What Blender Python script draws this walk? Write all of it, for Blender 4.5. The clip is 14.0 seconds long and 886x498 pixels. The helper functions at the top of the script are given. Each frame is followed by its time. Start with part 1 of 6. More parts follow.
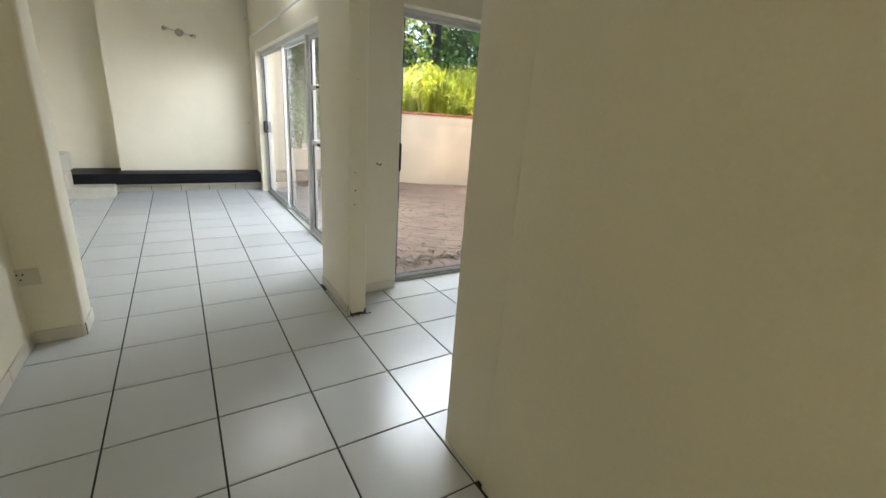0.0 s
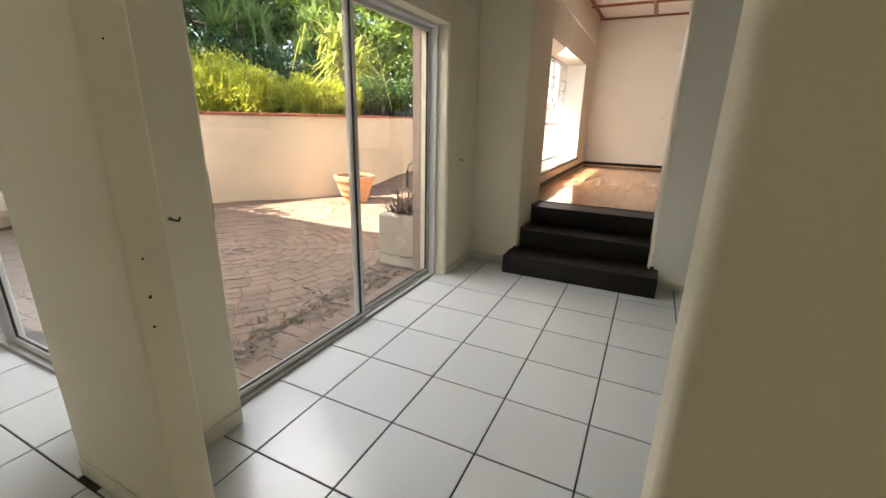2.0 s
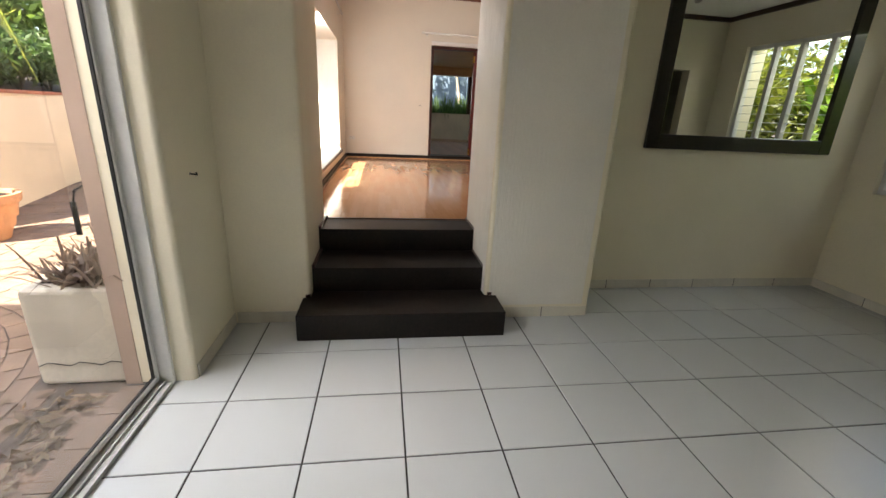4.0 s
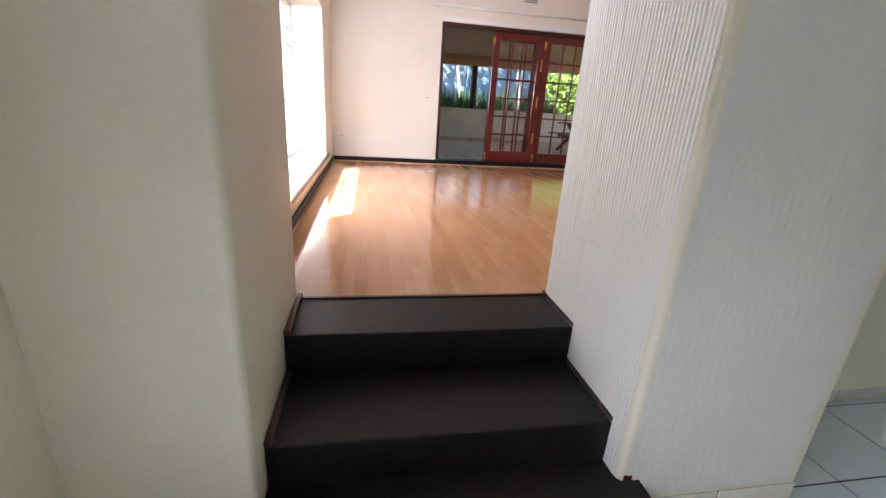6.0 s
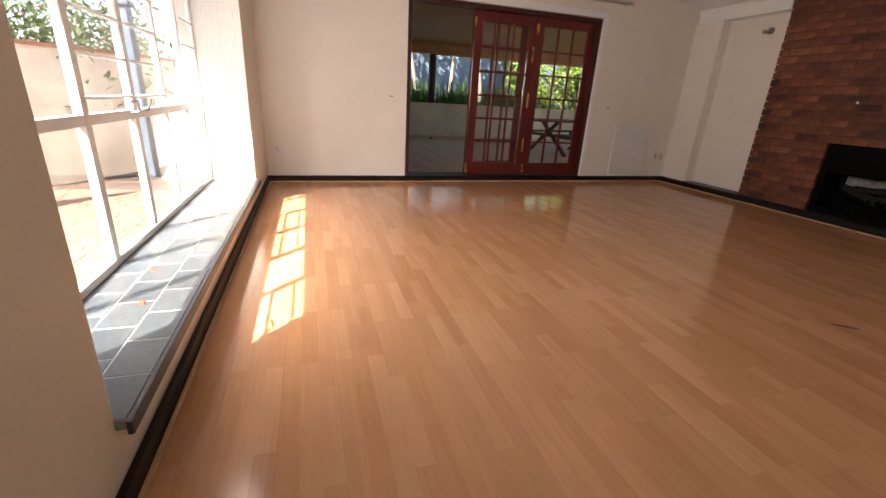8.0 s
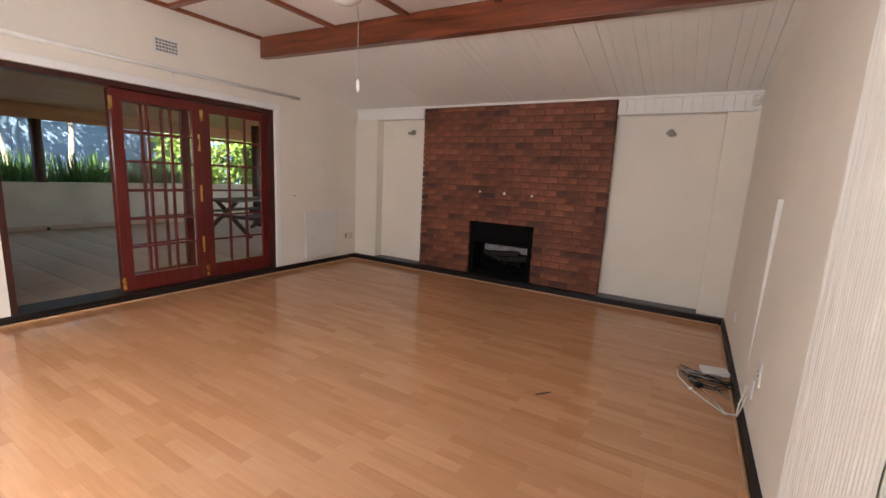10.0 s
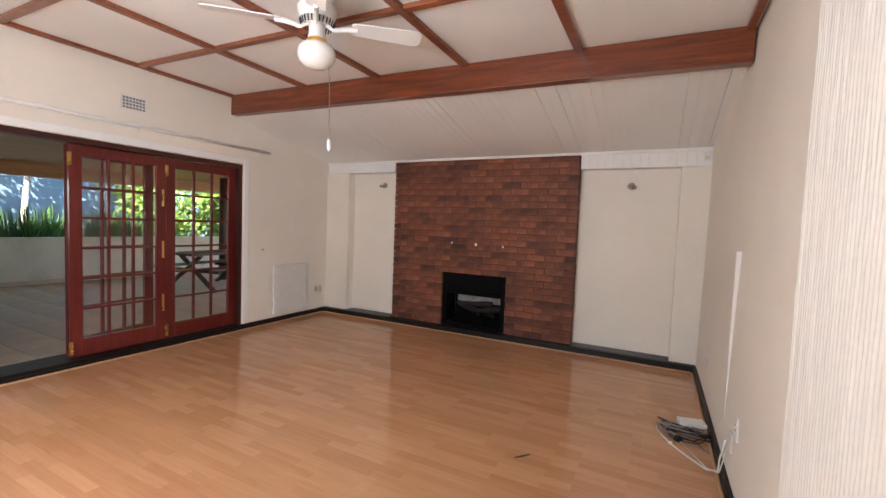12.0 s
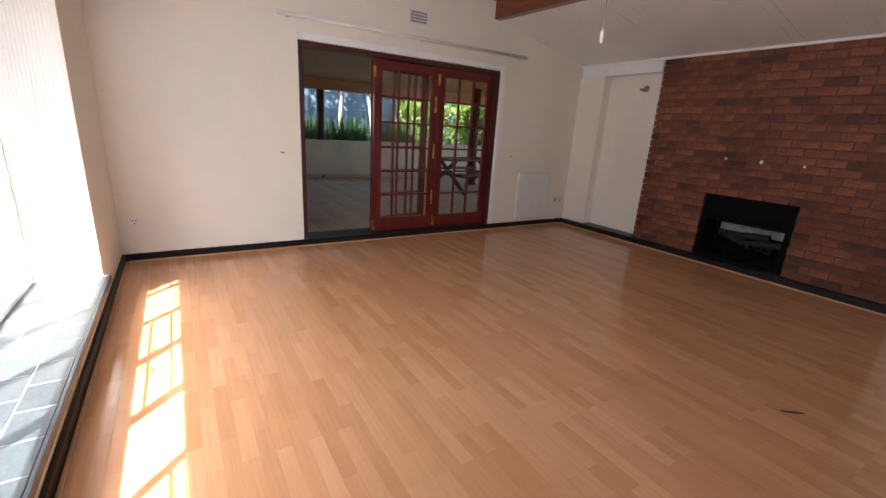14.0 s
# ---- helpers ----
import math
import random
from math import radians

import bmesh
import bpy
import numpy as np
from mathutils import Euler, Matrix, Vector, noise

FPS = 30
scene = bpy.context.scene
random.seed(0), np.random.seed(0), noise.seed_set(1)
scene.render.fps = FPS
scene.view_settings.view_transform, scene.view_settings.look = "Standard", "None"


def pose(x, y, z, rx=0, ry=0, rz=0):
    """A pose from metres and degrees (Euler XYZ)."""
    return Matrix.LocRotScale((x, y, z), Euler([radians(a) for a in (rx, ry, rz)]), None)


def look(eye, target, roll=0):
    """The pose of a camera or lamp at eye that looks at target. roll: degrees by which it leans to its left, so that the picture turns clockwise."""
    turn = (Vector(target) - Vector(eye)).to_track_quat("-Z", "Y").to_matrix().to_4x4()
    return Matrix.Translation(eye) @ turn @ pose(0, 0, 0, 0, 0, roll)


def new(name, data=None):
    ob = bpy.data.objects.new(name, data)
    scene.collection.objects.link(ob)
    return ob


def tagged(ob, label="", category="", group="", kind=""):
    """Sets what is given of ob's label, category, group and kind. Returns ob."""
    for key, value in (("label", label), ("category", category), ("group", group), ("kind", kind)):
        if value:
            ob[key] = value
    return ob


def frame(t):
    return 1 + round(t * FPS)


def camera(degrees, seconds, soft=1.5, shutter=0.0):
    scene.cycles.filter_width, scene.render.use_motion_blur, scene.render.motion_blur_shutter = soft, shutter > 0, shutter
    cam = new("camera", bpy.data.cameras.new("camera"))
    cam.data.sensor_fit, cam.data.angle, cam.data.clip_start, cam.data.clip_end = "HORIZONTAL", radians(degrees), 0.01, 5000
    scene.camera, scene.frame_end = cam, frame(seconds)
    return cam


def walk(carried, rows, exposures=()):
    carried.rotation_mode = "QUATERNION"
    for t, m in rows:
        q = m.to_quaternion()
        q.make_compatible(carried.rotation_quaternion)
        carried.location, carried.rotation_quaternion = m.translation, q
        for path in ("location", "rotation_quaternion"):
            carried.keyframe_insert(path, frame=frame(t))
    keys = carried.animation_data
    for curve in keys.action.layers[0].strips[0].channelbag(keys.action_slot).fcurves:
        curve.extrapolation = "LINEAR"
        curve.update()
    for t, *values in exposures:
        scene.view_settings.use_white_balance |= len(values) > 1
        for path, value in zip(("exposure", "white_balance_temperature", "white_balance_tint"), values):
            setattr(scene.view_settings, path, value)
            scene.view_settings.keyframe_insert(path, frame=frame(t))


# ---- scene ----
cam = camera(93.3, 14.0)
PATH = [
    (0, (-0.008, -0.016, 1.445), (1.018, 1.59, 0.838), 4.1),
    (0.5, (-0.094, 0.376, 1.451), (0.899, 2.009, 0.86), 3.6),
    (1, (0.047, 0.733, 1.442), (1.294, 2.184, 0.859), 2.0),
    (1.5, (0.152, 1.068, 1.478), (1.674, 2.225, 0.891), 1.6),
    (2, (0.327, 1.393, 1.449), (2.047, 2.221, 0.852), 1.3),
    (2.5, (0.572, 1.597, 1.467), (2.427, 2.063, 0.882), 1.6),
    (3, (0.921, 1.754, 1.467), (2.837, 1.864, 0.902), 2.0),
    (5.5, (2.846, 2.184, 1.402), (4.68, 1.749, 0.733), 4.3),
    (6, (3.342, 2.174, 1.441), (5.203, 1.825, 0.795), 3.7),
    (6.5, (3.84, 2.217, 1.41), (5.692, 1.856, 0.747), 4.5),
    (7, (4.225, 2.169, 1.409), (6.079, 1.785, 0.763), 4.0),
    (7.5, (4.61, 2.15, 1.504), (6.461, 1.8, 0.83), 3.3),
    (8, (4.963, 2.236, 1.558), (6.753, 1.657, 0.88), 3.3),
    (8.5, (5.177, 2.242, 1.686), (6.816, 1.334, 0.987), 2.9),
    (9, (5.432, 2.141, 1.776), (6.8, 0.852, 1.092), 3.1),
    (11.5, (5.517, 2.131, 1.99), (6.34, 0.309, 1.991), 2.2),
    (12, (5.517, 2.103, 1.959), (6.426, 0.325, 1.847), 2.2),
    (12.5, (5.571, 2.117, 1.904), (6.609, 0.433, 1.612), 2.6),
    (13, (5.582, 2.121, 1.891), (6.817, 0.611, 1.448), 2.9),
    (13.5, (5.585, 2.18, 1.872), (7.075, 0.95, 1.356), 2.9),
    (14, (5.597, 2.225, 1.873), (7.214, 1.187, 1.319), 3.5),
]
EXPOSURE = [(0.0, 1.8, 6450, 9), (1.0, 1.4, 6950, 10), (1.5, 1.35, 7050, 11), (2.0, 1.45, 7100, 13), (2.5, 1.42, 7000, 12), (3.2, 1.42, 6950, 13), (5.3, 2.22, 6550, 16), (6.0, 2.25, 5800, 17),
            (7.0, 2.1, 5950, 14), (8.0, 1.5, 6700, 19), (8.5, 1.2, 6950, 27), (9.2, 1.55, 6600, 20), (11.3, 2.35, 5900, 12), (12.5, 2.3, 5950, 12), (13.0, 2.25, 5800, 12), (13.5, 1.95, 5450, 9), (14.0, 1.6, 5950, 15)]
walk(cam, [(t, look(eye, target, roll)) for t, eye, target, roll in PATH], EXPOSURE)

# ---- world, sun, large lights ----
SUN_WAY = Vector((1.0, -1.0, -1.55)).normalized()
world = bpy.data.worlds.new("world")
scene.world = world
world.use_nodes = True
wn = world.node_tree.nodes
sky = wn.new("ShaderNodeTexSky")
sky.sky_type, sky.sun_disc = "NISHITA", False
sky.sun_elevation, sky.sun_rotation = radians(47.6), math.atan2(-1.0, 1.0)
sky.air_density, sky.dust_density = 1.0, 1.2
world.node_tree.links.new(sky.outputs[0], wn["Background"].inputs[0])
wn["Background"].inputs[1].default_value = 0.2
sun = new("sun", bpy.data.lights.new("sun", "SUN"))
sun.data.energy, sun.data.angle, sun.data.color = 10.0, radians(0.55), (1.0, 0.94, 0.84)
sun.matrix_world = look((0, 0, 20), Vector((0, 0, 20)) + SUN_WAY)


def sky_fill(name, eye, target, w, h, watts, color=(0.86, 0.93, 1.0)):
    """An added area lamp that stands in for sky light near an opening."""
    lamp = new(name, bpy.data.lights.new(name, "AREA"))
    lamp.data.shape, lamp.data.size, lamp.data.size_y, lamp.data.energy, lamp.data.color = "RECTANGLE", w, h, watts, color
    lamp.matrix_world = look(eye, target)
    return lamp


# added lamp hung outside above the patio door, brightens the tiled room
sky_fill("fill_sliding_b", (2.40, 4.9, 3.5), (2.95, 1.6, 1.0), 4.0, 1.6, 92, (0.90, 0.94, 0.98))
# added lamp over the patio, aimed through the dining doors at the end wall
sky_fill("fill_dining_end", (3.2, 4.9, 2.65), (-0.2, 8.6, 1.7), 3.0, 1.5, 44, (0.80, 0.88, 1.0)).data.spread = radians(165)
# added strip lamp in the top of the window opening, lifts the lounge
sky_fill("fill_lounge_window", (7.0, 2.745, 2.30), (8.0, 0.0, 2.05), 1.4, 0.26, 15, (0.95, 0.97, 1.0))
# added lamp hidden outside above the nook window's head
sky_fill("fill_nook_window", (4.0, -2.75, 2.55), (4.0, -0.5, 0.8), 1.2, 0.4, 4.5, (0.95, 1.0, 0.85))
# warm fill lamp added behind the start to brighten the partition; source unseen
sky_fill("fill_partition", (0.0, -2.3, 1.7), (0.0, 0.0, 1.3), 1.2, 1.1, 3.0, (1.0, 0.89, 0.62))


# ---- materials ----
def material(name):
    m = bpy.data.materials.new(name)
    m.use_nodes = True
    return m, m.node_tree, m.node_tree.nodes["Principled BSDF"]


def add(tree, kind, **values):
    n = tree.nodes.new("ShaderNode" + kind)
    for k, v in values.items():
        n.inputs[k].default_value = v
    return n


def ramp(tree, fac, stops):
    n = tree.nodes.new("ShaderNodeValToRGB")
    e = n.color_ramp.elements
    while len(e) < len(stops):
        e.new(0.5)
    for el, (p, c) in zip(e, stops):
        el.position, el.color = p, (*c, 1)
    tree.links.new(fac, n.inputs[0])
    return n


def shade(c, f):
    return tuple(min(1.0, v * f) for v in c)


def mix(tree, fac, a, b, mode="MIX"):
    n = tree.nodes.new("ShaderNodeMix")
    n.data_type, n.blend_type = "RGBA", mode
    for sock, v in ((n.inputs["Factor"], fac), (n.inputs["A"], a), (n.inputs["B"], b)):
        if isinstance(v, (int, float)):
            sock.default_value = v
        elif isinstance(v, tuple):
            sock.default_value = (*v, 1)
        else:
            tree.links.new(v, sock)
    return n.outputs["Result"]


def coords(tree, scale=(1, 1, 1)):
    c = tree.nodes.new("ShaderNodeTexCoord")
    mp = tree.nodes.new("ShaderNodeMapping")
    mp.inputs["Scale"].default_value = scale
    tree.links.new(c.outputs["Object"], mp.inputs["Vector"])
    return mp.outputs["Vector"]


def speckled(name, color, rough=0.6, fine=60.0, coarse=2.5, vary=0.06, stain=0.10, bump=0.15, depth=0.002, metal=0.0, stretch=(1, 1, 1), random=0.0, coat=0.0, spec=0.5):
    """A surface with fine grain, broad stains and relief; random: how far repeats differ."""
    m, t, b = material(name)
    v = coords(t, stretch)
    n1, n2 = add(t, "TexNoise", Scale=fine, Detail=4.0), add(t, "TexNoise", Scale=coarse, Detail=6.0, Roughness=0.6)
    t.links.new(v, n1.inputs["Vector"])
    t.links.new(v, n2.inputs["Vector"])
    c1 = ramp(t, n1.outputs["Fac"], [(0.3, shade(color, 1 - vary)), (0.7, shade(color, 1 + vary))])
    c2 = ramp(t, n2.outputs["Fac"], [(0.35, (1 - stain,) * 3), (0.6, (1, 1, 1))])
    col = mix(t, 1.0, c1.outputs["Color"], c2.outputs["Color"], "MULTIPLY")
    if random:
        o = t.nodes.new("ShaderNodeObjectInfo")
        r = ramp(t, o.outputs["Random"], [(0.0, (1 - random,) * 3), (1.0, (1 + random,) * 3)])
        col = mix(t, 1.0, col, r.outputs["Color"], "MULTIPLY")
    t.links.new(col, b.inputs["Base Color"])
    rr = add(t, "MapRange")
    rr.inputs["To Min"].default_value, rr.inputs["To Max"].default_value = max(0.02, rough - 0.08), min(1.0, rough + 0.08)
    t.links.new(n2.outputs["Fac"], rr.inputs["Value"])
    t.links.new(rr.outputs["Result"], b.inputs["Roughness"])
    b.inputs["Metallic"].default_value, b.inputs["Coat Weight"].default_value = metal, coat
    b.inputs["Specular IOR Level"].default_value = spec
    if bump:
        bp = add(t, "Bump", Strength=bump, Distance=depth)
        t.links.new(n1.outputs["Fac"], bp.inputs["Height"])
        t.links.new(bp.outputs["Normal"], b.inputs["Normal"])
    return m


def wood(name, dark, light, rough=0.4, axis=0, scale=1.0, coat=0.0, random=0.12):
    """Grained timber, its grain along one axis."""
    m, t, b = material(name)
    st = [14.0 * scale] * 3
    st[axis] = 0.9 * scale
    v = coords(t, tuple(st))
    n1, n2 = add(t, "TexNoise", Scale=2.2, Detail=8.0, Roughness=0.62, Distortion=0.6), add(t, "TexNoise", Scale=11.0, Detail=3.0)
    t.links.new(v, n1.inputs["Vector"])
    t.links.new(v, n2.inputs["Vector"])
    c = ramp(t, n1.outputs["Fac"], [(0.3, dark), (0.68, light)])
    f = ramp(t, n2.outputs["Fac"], [(0.3, (0.85,) * 3), (0.7, (1.06,) * 3)])
    col = mix(t, 1.0, c.outputs["Color"], f.outputs["Color"], "MULTIPLY")
    o = t.nodes.new("ShaderNodeObjectInfo")
    r = ramp(t, o.outputs["Random"], [(0.0, (1 - random,) * 3), (1.0, (1 + random,) * 3)])
    col = mix(t, 1.0, col, r.outputs["Color"], "MULTIPLY")
    t.links.new(col, b.inputs["Base Color"])
    b.inputs["Roughness"].default_value, b.inputs["Coat Weight"].default_value = rough, coat
    bp = add(t, "Bump", Strength=0.12, Distance=0.001)
    t.links.new(n1.outputs["Fac"], bp.inputs["Height"])
    t.links.new(bp.outputs["Normal"], b.inputs["Normal"])
    return m


def laminate(name):
    """Three-strip beech laminate, strips along x."""
    m, t, b = material(name)
    pos = t.nodes.new("ShaderNodeNewGeometry")
    mv = t.nodes.new("ShaderNodeMapping")
    mv.inputs["Location"].default_value = (0.0, 2.846, 0.0)
    t.links.new(pos.outputs["Position"], mv.inputs["Vector"])
    v = mv.outputs["Vector"]
    br = add(t, "TexBrick", Scale=1.0)
    br.offset, br.offset_frequency, br.squash = 0.37, 2, 1.0
    br.inputs["Brick Width"].default_value, br.inputs["Row Height"].default_value = 0.43, 0.0645
    br.inputs["Mortar Size"].default_value, br.inputs["Bias"].default_value = 0.0004, 0.0
    br.inputs["Color1"].default_value, br.inputs["Color2"].default_value = (0.0, 0.0, 0.0, 1), (1.0, 1.0, 1.0, 1)
    br.inputs["Mortar"].default_value = (0.3, 0.3, 0.3, 1)
    t.links.new(v, br.inputs["Vector"])
    m2 = t.nodes.new("ShaderNodeMapping")
    m2.inputs["Scale"].default_value = (1.3, 22.0, 1.0)
    t.links.new(pos.outputs["Position"], m2.inputs["Vector"])
    v2 = m2.outputs["Vector"]
    n1 = add(t, "TexNoise", Scale=2.6, Detail=7.0, Roughness=0.6, Distortion=0.4)
    t.links.new(v2, n1.inputs["Vector"])
    tone = ramp(t, br.outputs["Color"], [(0.0, (0.484, 0.240, 0.114)), (0.5, (0.524, 0.274, 0.137)), (1.0, (0.569, 0.310, 0.164))])
    grain = ramp(t, n1.outputs["Fac"], [(0.3, (0.92, 0.90, 0.86)), (0.65, (1.03, 1.03, 1.03))])
    col = mix(t, 1.0, tone.outputs["Color"], grain.outputs["Color"], "MULTIPLY")
    o = t.nodes.new("ShaderNodeObjectInfo")
    r = ramp(t, o.outputs["Random"], [(0.0, (0.965,) * 3), (1.0, (1.035,) * 3)])
    col = mix(t, 1.0, col, r.outputs["Color"], "MULTIPLY")
    t.links.new(col, b.inputs["Base Color"])
    n3 = add(t, "TexNoise", Scale=1.4, Detail=5.0)
    t.links.new(v, n3.inputs["Vector"])
    rr = add(t, "MapRange")
    rr.inputs["To Min"].default_value, rr.inputs["To Max"].default_value = 0.085, 0.15
    t.links.new(n3.outputs["Fac"], rr.inputs["Value"])
    t.links.new(rr.outputs["Result"], b.inputs["Roughness"])
    bp = add(t, "Bump", Strength=0.05, Distance=0.001)
    t.links.new(n1.outputs["Fac"], bp.inputs["Height"])
    t.links.new(bp.outputs["Normal"], b.inputs["Normal"])
    return m


def leafy(name, dark, light, rough=0.5):
    """Leaves, each with its own green; a little light shines through."""
    m, t, b = material(name)
    g = t.nodes.new("ShaderNodeNewGeometry")
    c = ramp(t, g.outputs["Random Per Island"], [(0.0, dark), (1.0, light)])
    t.links.new(c.outputs["Color"], b.inputs["Base Color"])
    b.inputs["Roughness"].default_value = rough
    tr = t.nodes.new("ShaderNodeBsdfTranslucent")
    t.links.new(c.outputs["Color"], tr.inputs["Color"])
    mx = t.nodes.new("ShaderNodeMixShader")
    mx.inputs[0].default_value = 0.45
    t.links.new(b.outputs[0], mx.inputs[1])
    t.links.new(tr.outputs[0], mx.inputs[2])
    t.links.new(mx.outputs[0], t.nodes["Material Output"].inputs["Surface"])
    return m


def glassy(name, tint=(1, 1, 1)):
    m, t, b = material(name)
    b.inputs["Base Color"].default_value = (*tint, 1)
    b.inputs["Transmission Weight"].default_value, b.inputs["Roughness"].default_value, b.inputs["IOR"].default_value = 1.0, 0.0, 1.45
    return m


CREAM = (0.83, 0.765, 0.60)
M_CREAM = speckled("cream_wall_paint", CREAM, 0.55, 90, 1.2, 0.02, 0.06, 0.10, 0.002)
M_WHITE = speckled("white_wall_paint", (0.84, 0.778, 0.675), 0.6, 90, 1.0, 0.02, 0.05, 0.10, 0.002)
M_CEIL = speckled("ceiling_paint", (0.86, 0.845, 0.81), 0.7, 50, 0.8, 0.015, 0.04, 0.06)
M_TILE = speckled("glazed_floor_tile", (0.550, 0.565, 0.562), 0.23, 220, 14.0, 0.03, 0.0, 0.03, 0.001, random=0.03)
M_GROUT = speckled("dark_grout", (0.030, 0.025, 0.021), 0.9, 120, 4, 0.2, 0.3, 0.2)
M_SKIRT = speckled("tile_skirting", (0.68, 0.64, 0.54), 0.35, 150, 5, 0.05, 0.12, 0.04, random=0.05)
M_BLACK = speckled("black_screed_paint", (0.0105, 0.0066, 0.0052), 0.46, 48, 3.2, 0.45, 0.5, 0.35, 0.003, spec=0.32)
M_BENCH = speckled("black_bench_paint", (0.006, 0.006, 0.009), 0.55, 35, 3.0, 0.2, 0.3, 0.2, spec=0.2)
M_LAM = laminate("beech_laminate")
M_BEAD = speckled("pine_beading", (0.55, 0.33, 0.17), 0.45, 40, 6, 0.08, 0.15, 0.05, stretch=(1, 1, 1))
M_BEAM = wood("varnished_beam", (0.10, 0.022, 0.008), (0.30, 0.075, 0.022), 0.33, 0, 0.8, 0.3)
M_BATTEN = wood("varnished_batten", (0.16, 0.040, 0.014), (0.33, 0.10, 0.035), 0.35, 0, 1.0, 0.3)
M_MEROX = wood("maroon_door_timber", (0.085, 0.007, 0.006), (0.165, 0.016, 0.012), 0.3, 2, 1.0, 0.4, 0.06)
M_DARKFRAME = wood("dark_jamb_timber", (0.035, 0.008, 0.006), (0.075, 0.018, 0.012), 0.35, 2, 1.0, 0.2)
M_BRASS = speckled("brass", (0.78, 0.52, 0.16), 0.28, 80, 8, 0.05, 0.15, 0.05, metal=1.0)
M_GLASS = glassy("window_glass")
M_ALU = speckled("white_aluminium", (0.68, 0.675, 0.65), 0.4, 60, 5, 0.03, 0.1, 0.03)
M_ALUG = speckled("grey_aluminium_edge", (0.46, 0.455, 0.43), 0.45, 60, 5, 0.1, 0.2, 0.03)
M_RUBBER = speckled("black_rubber", (0.02, 0.019, 0.018), 0.7, 80, 8, 0.1, 0.1, 0)
M_STEEL = speckled("white_steel_frame", (0.78, 0.775, 0.75), 0.4, 60, 5, 0.03, 0.08, 0.05)
M_SLATE = speckled("slate_sill_tile", (0.050, 0.060, 0.064), 0.36, 45, 6, 0.15, 0.2, 0.15, random=0.15, spec=0.3)
M_PLASTIC = speckled("white_plastic", (0.78, 0.765, 0.72), 0.35, 80, 8, 0.02, 0.06, 0.02)
M_IVORY = speckled("ivory_plastic", (0.66, 0.61, 0.47), 0.35, 80, 8, 0.02, 0.06, 0.02)
M_VENTHOLE = speckled("vent_recess", (0.20, 0.19, 0.18), 0.8, 80, 8, 0.1, 0.1, 0)
M_HOLE = speckled("dark_slot", (0.02, 0.02, 0.02), 0.8, 80, 8, 0.1, 0.1, 0)
M_IRON = speckled("black_iron", (0.010, 0.010, 0.0105), 0.6, 90, 10, 0.2, 0.3, 0.2)
M_CHROME = speckled("dull_chrome", (0.42, 0.40, 0.36), 0.3, 90, 9, 0.05, 0.2, 0.05, metal=1.0)
M_MIRFRAME = wood("espresso_mirror_frame", (0.006, 0.004, 0.003), (0.018, 0.011, 0.008), 0.32, 1, 1.0, 0.25)
M_MIRROR, _t, _b = material("mirror_silver")
_b.inputs["Metallic"].default_value, _b.inputs["Roughness"].default_value = 1.0, 0.015
_b.inputs["Base Color"].default_value = (0.80, 0.82, 0.78, 1)
M_FAN = speckled("white_enamel", (0.80, 0.79, 0.755), 0.3, 80, 8, 0.02, 0.05, 0.02)
M_OPAL = speckled("opal_glass", (0.84, 0.82, 0.76), 0.18, 60, 6, 0.015, 0.03, 0.0)
M_MORTAR = speckled("dark_mortar", (0.165, 0.062, 0.034), 0.95, 120, 6, 0.2, 0.3, 0.5, 0.003)
M_SOOT = speckled("soot", (0.005, 0.0045, 0.004), 0.9, 60, 6, 0.3, 0.4, 0.3, spec=0.15)
M_ASH = speckled("pale_ash_board", (0.40, 0.39, 0.37), 0.8, 40, 9, 0.2, 0.4, 0.3)
M_LOG = wood("charred_log", (0.008, 0.006, 0.005), (0.028, 0.020, 0.016), 0.8, 0)
M_DOORBROWN = wood("brown_door_timber", (0.03, 0.011, 0.006), (0.07, 0.026, 0.013), 0.4, 2, 0.8, 0.2)
M_CABLE = speckled("grey_cable", (0.30, 0.28, 0.25), 0.5, 90, 20, 0.1, 0.2, 0)
M_CABLEW = speckled("white_cable", (0.72, 0.69, 0.62), 0.5, 90, 20, 0.05, 0.1, 0)
M_EXT = speckled("peach_masonry_paint", (0.68, 0.57, 0.425), 0.8, 45, 0.9, 0.05, 0.16, 0.35, 0.004)
M_EXTWHITE = speckled("white_masonry_paint", (0.74, 0.68, 0.58), 0.8, 45, 1.6, 0.05, 0.25, 0.35, 0.004)
M_COPING = speckled("terracotta_coping", (0.34, 0.115, 0.06), 0.8, 50, 6, 0.15, 0.25, 0.3, random=0.2)
M_PAVER = speckled("clay_paver", (0.245, 0.165, 0.115), 0.85, 70, 2.2, 0.15, 0.3, 0.4, 0.004, random=0.16)
M_VERANDA = speckled("buff_masonry_paint", (0.64, 0.58, 0.44), 0.85, 45, 1.3, 0.05, 0.2, 0.3, 0.004)
M_REVEAL = speckled("pink_masonry_paint", (0.46, 0.33, 0.27), 0.85, 45, 1.3, 0.05, 0.2, 0.3, 0.004)
M_CHIP = speckled("broken_plaster", (0.07, 0.048, 0.03), 0.9, 120, 20, 0.3, 0.3, 0.5, 0.003)
M_PAVERJ = speckled("paving_sand", (0.125, 0.092, 0.070), 0.95, 90, 5, 0.2, 0.3, 0.4)
M_POT = speckled("terracotta_pot", (0.58, 0.29, 0.15), 0.8, 50, 5, 0.08, 0.3, 0.25)
M_SOIL = speckled("garden_soil", (0.06, 0.042, 0.03), 0.95, 60, 4, 0.3, 0.4, 0.6, 0.01)
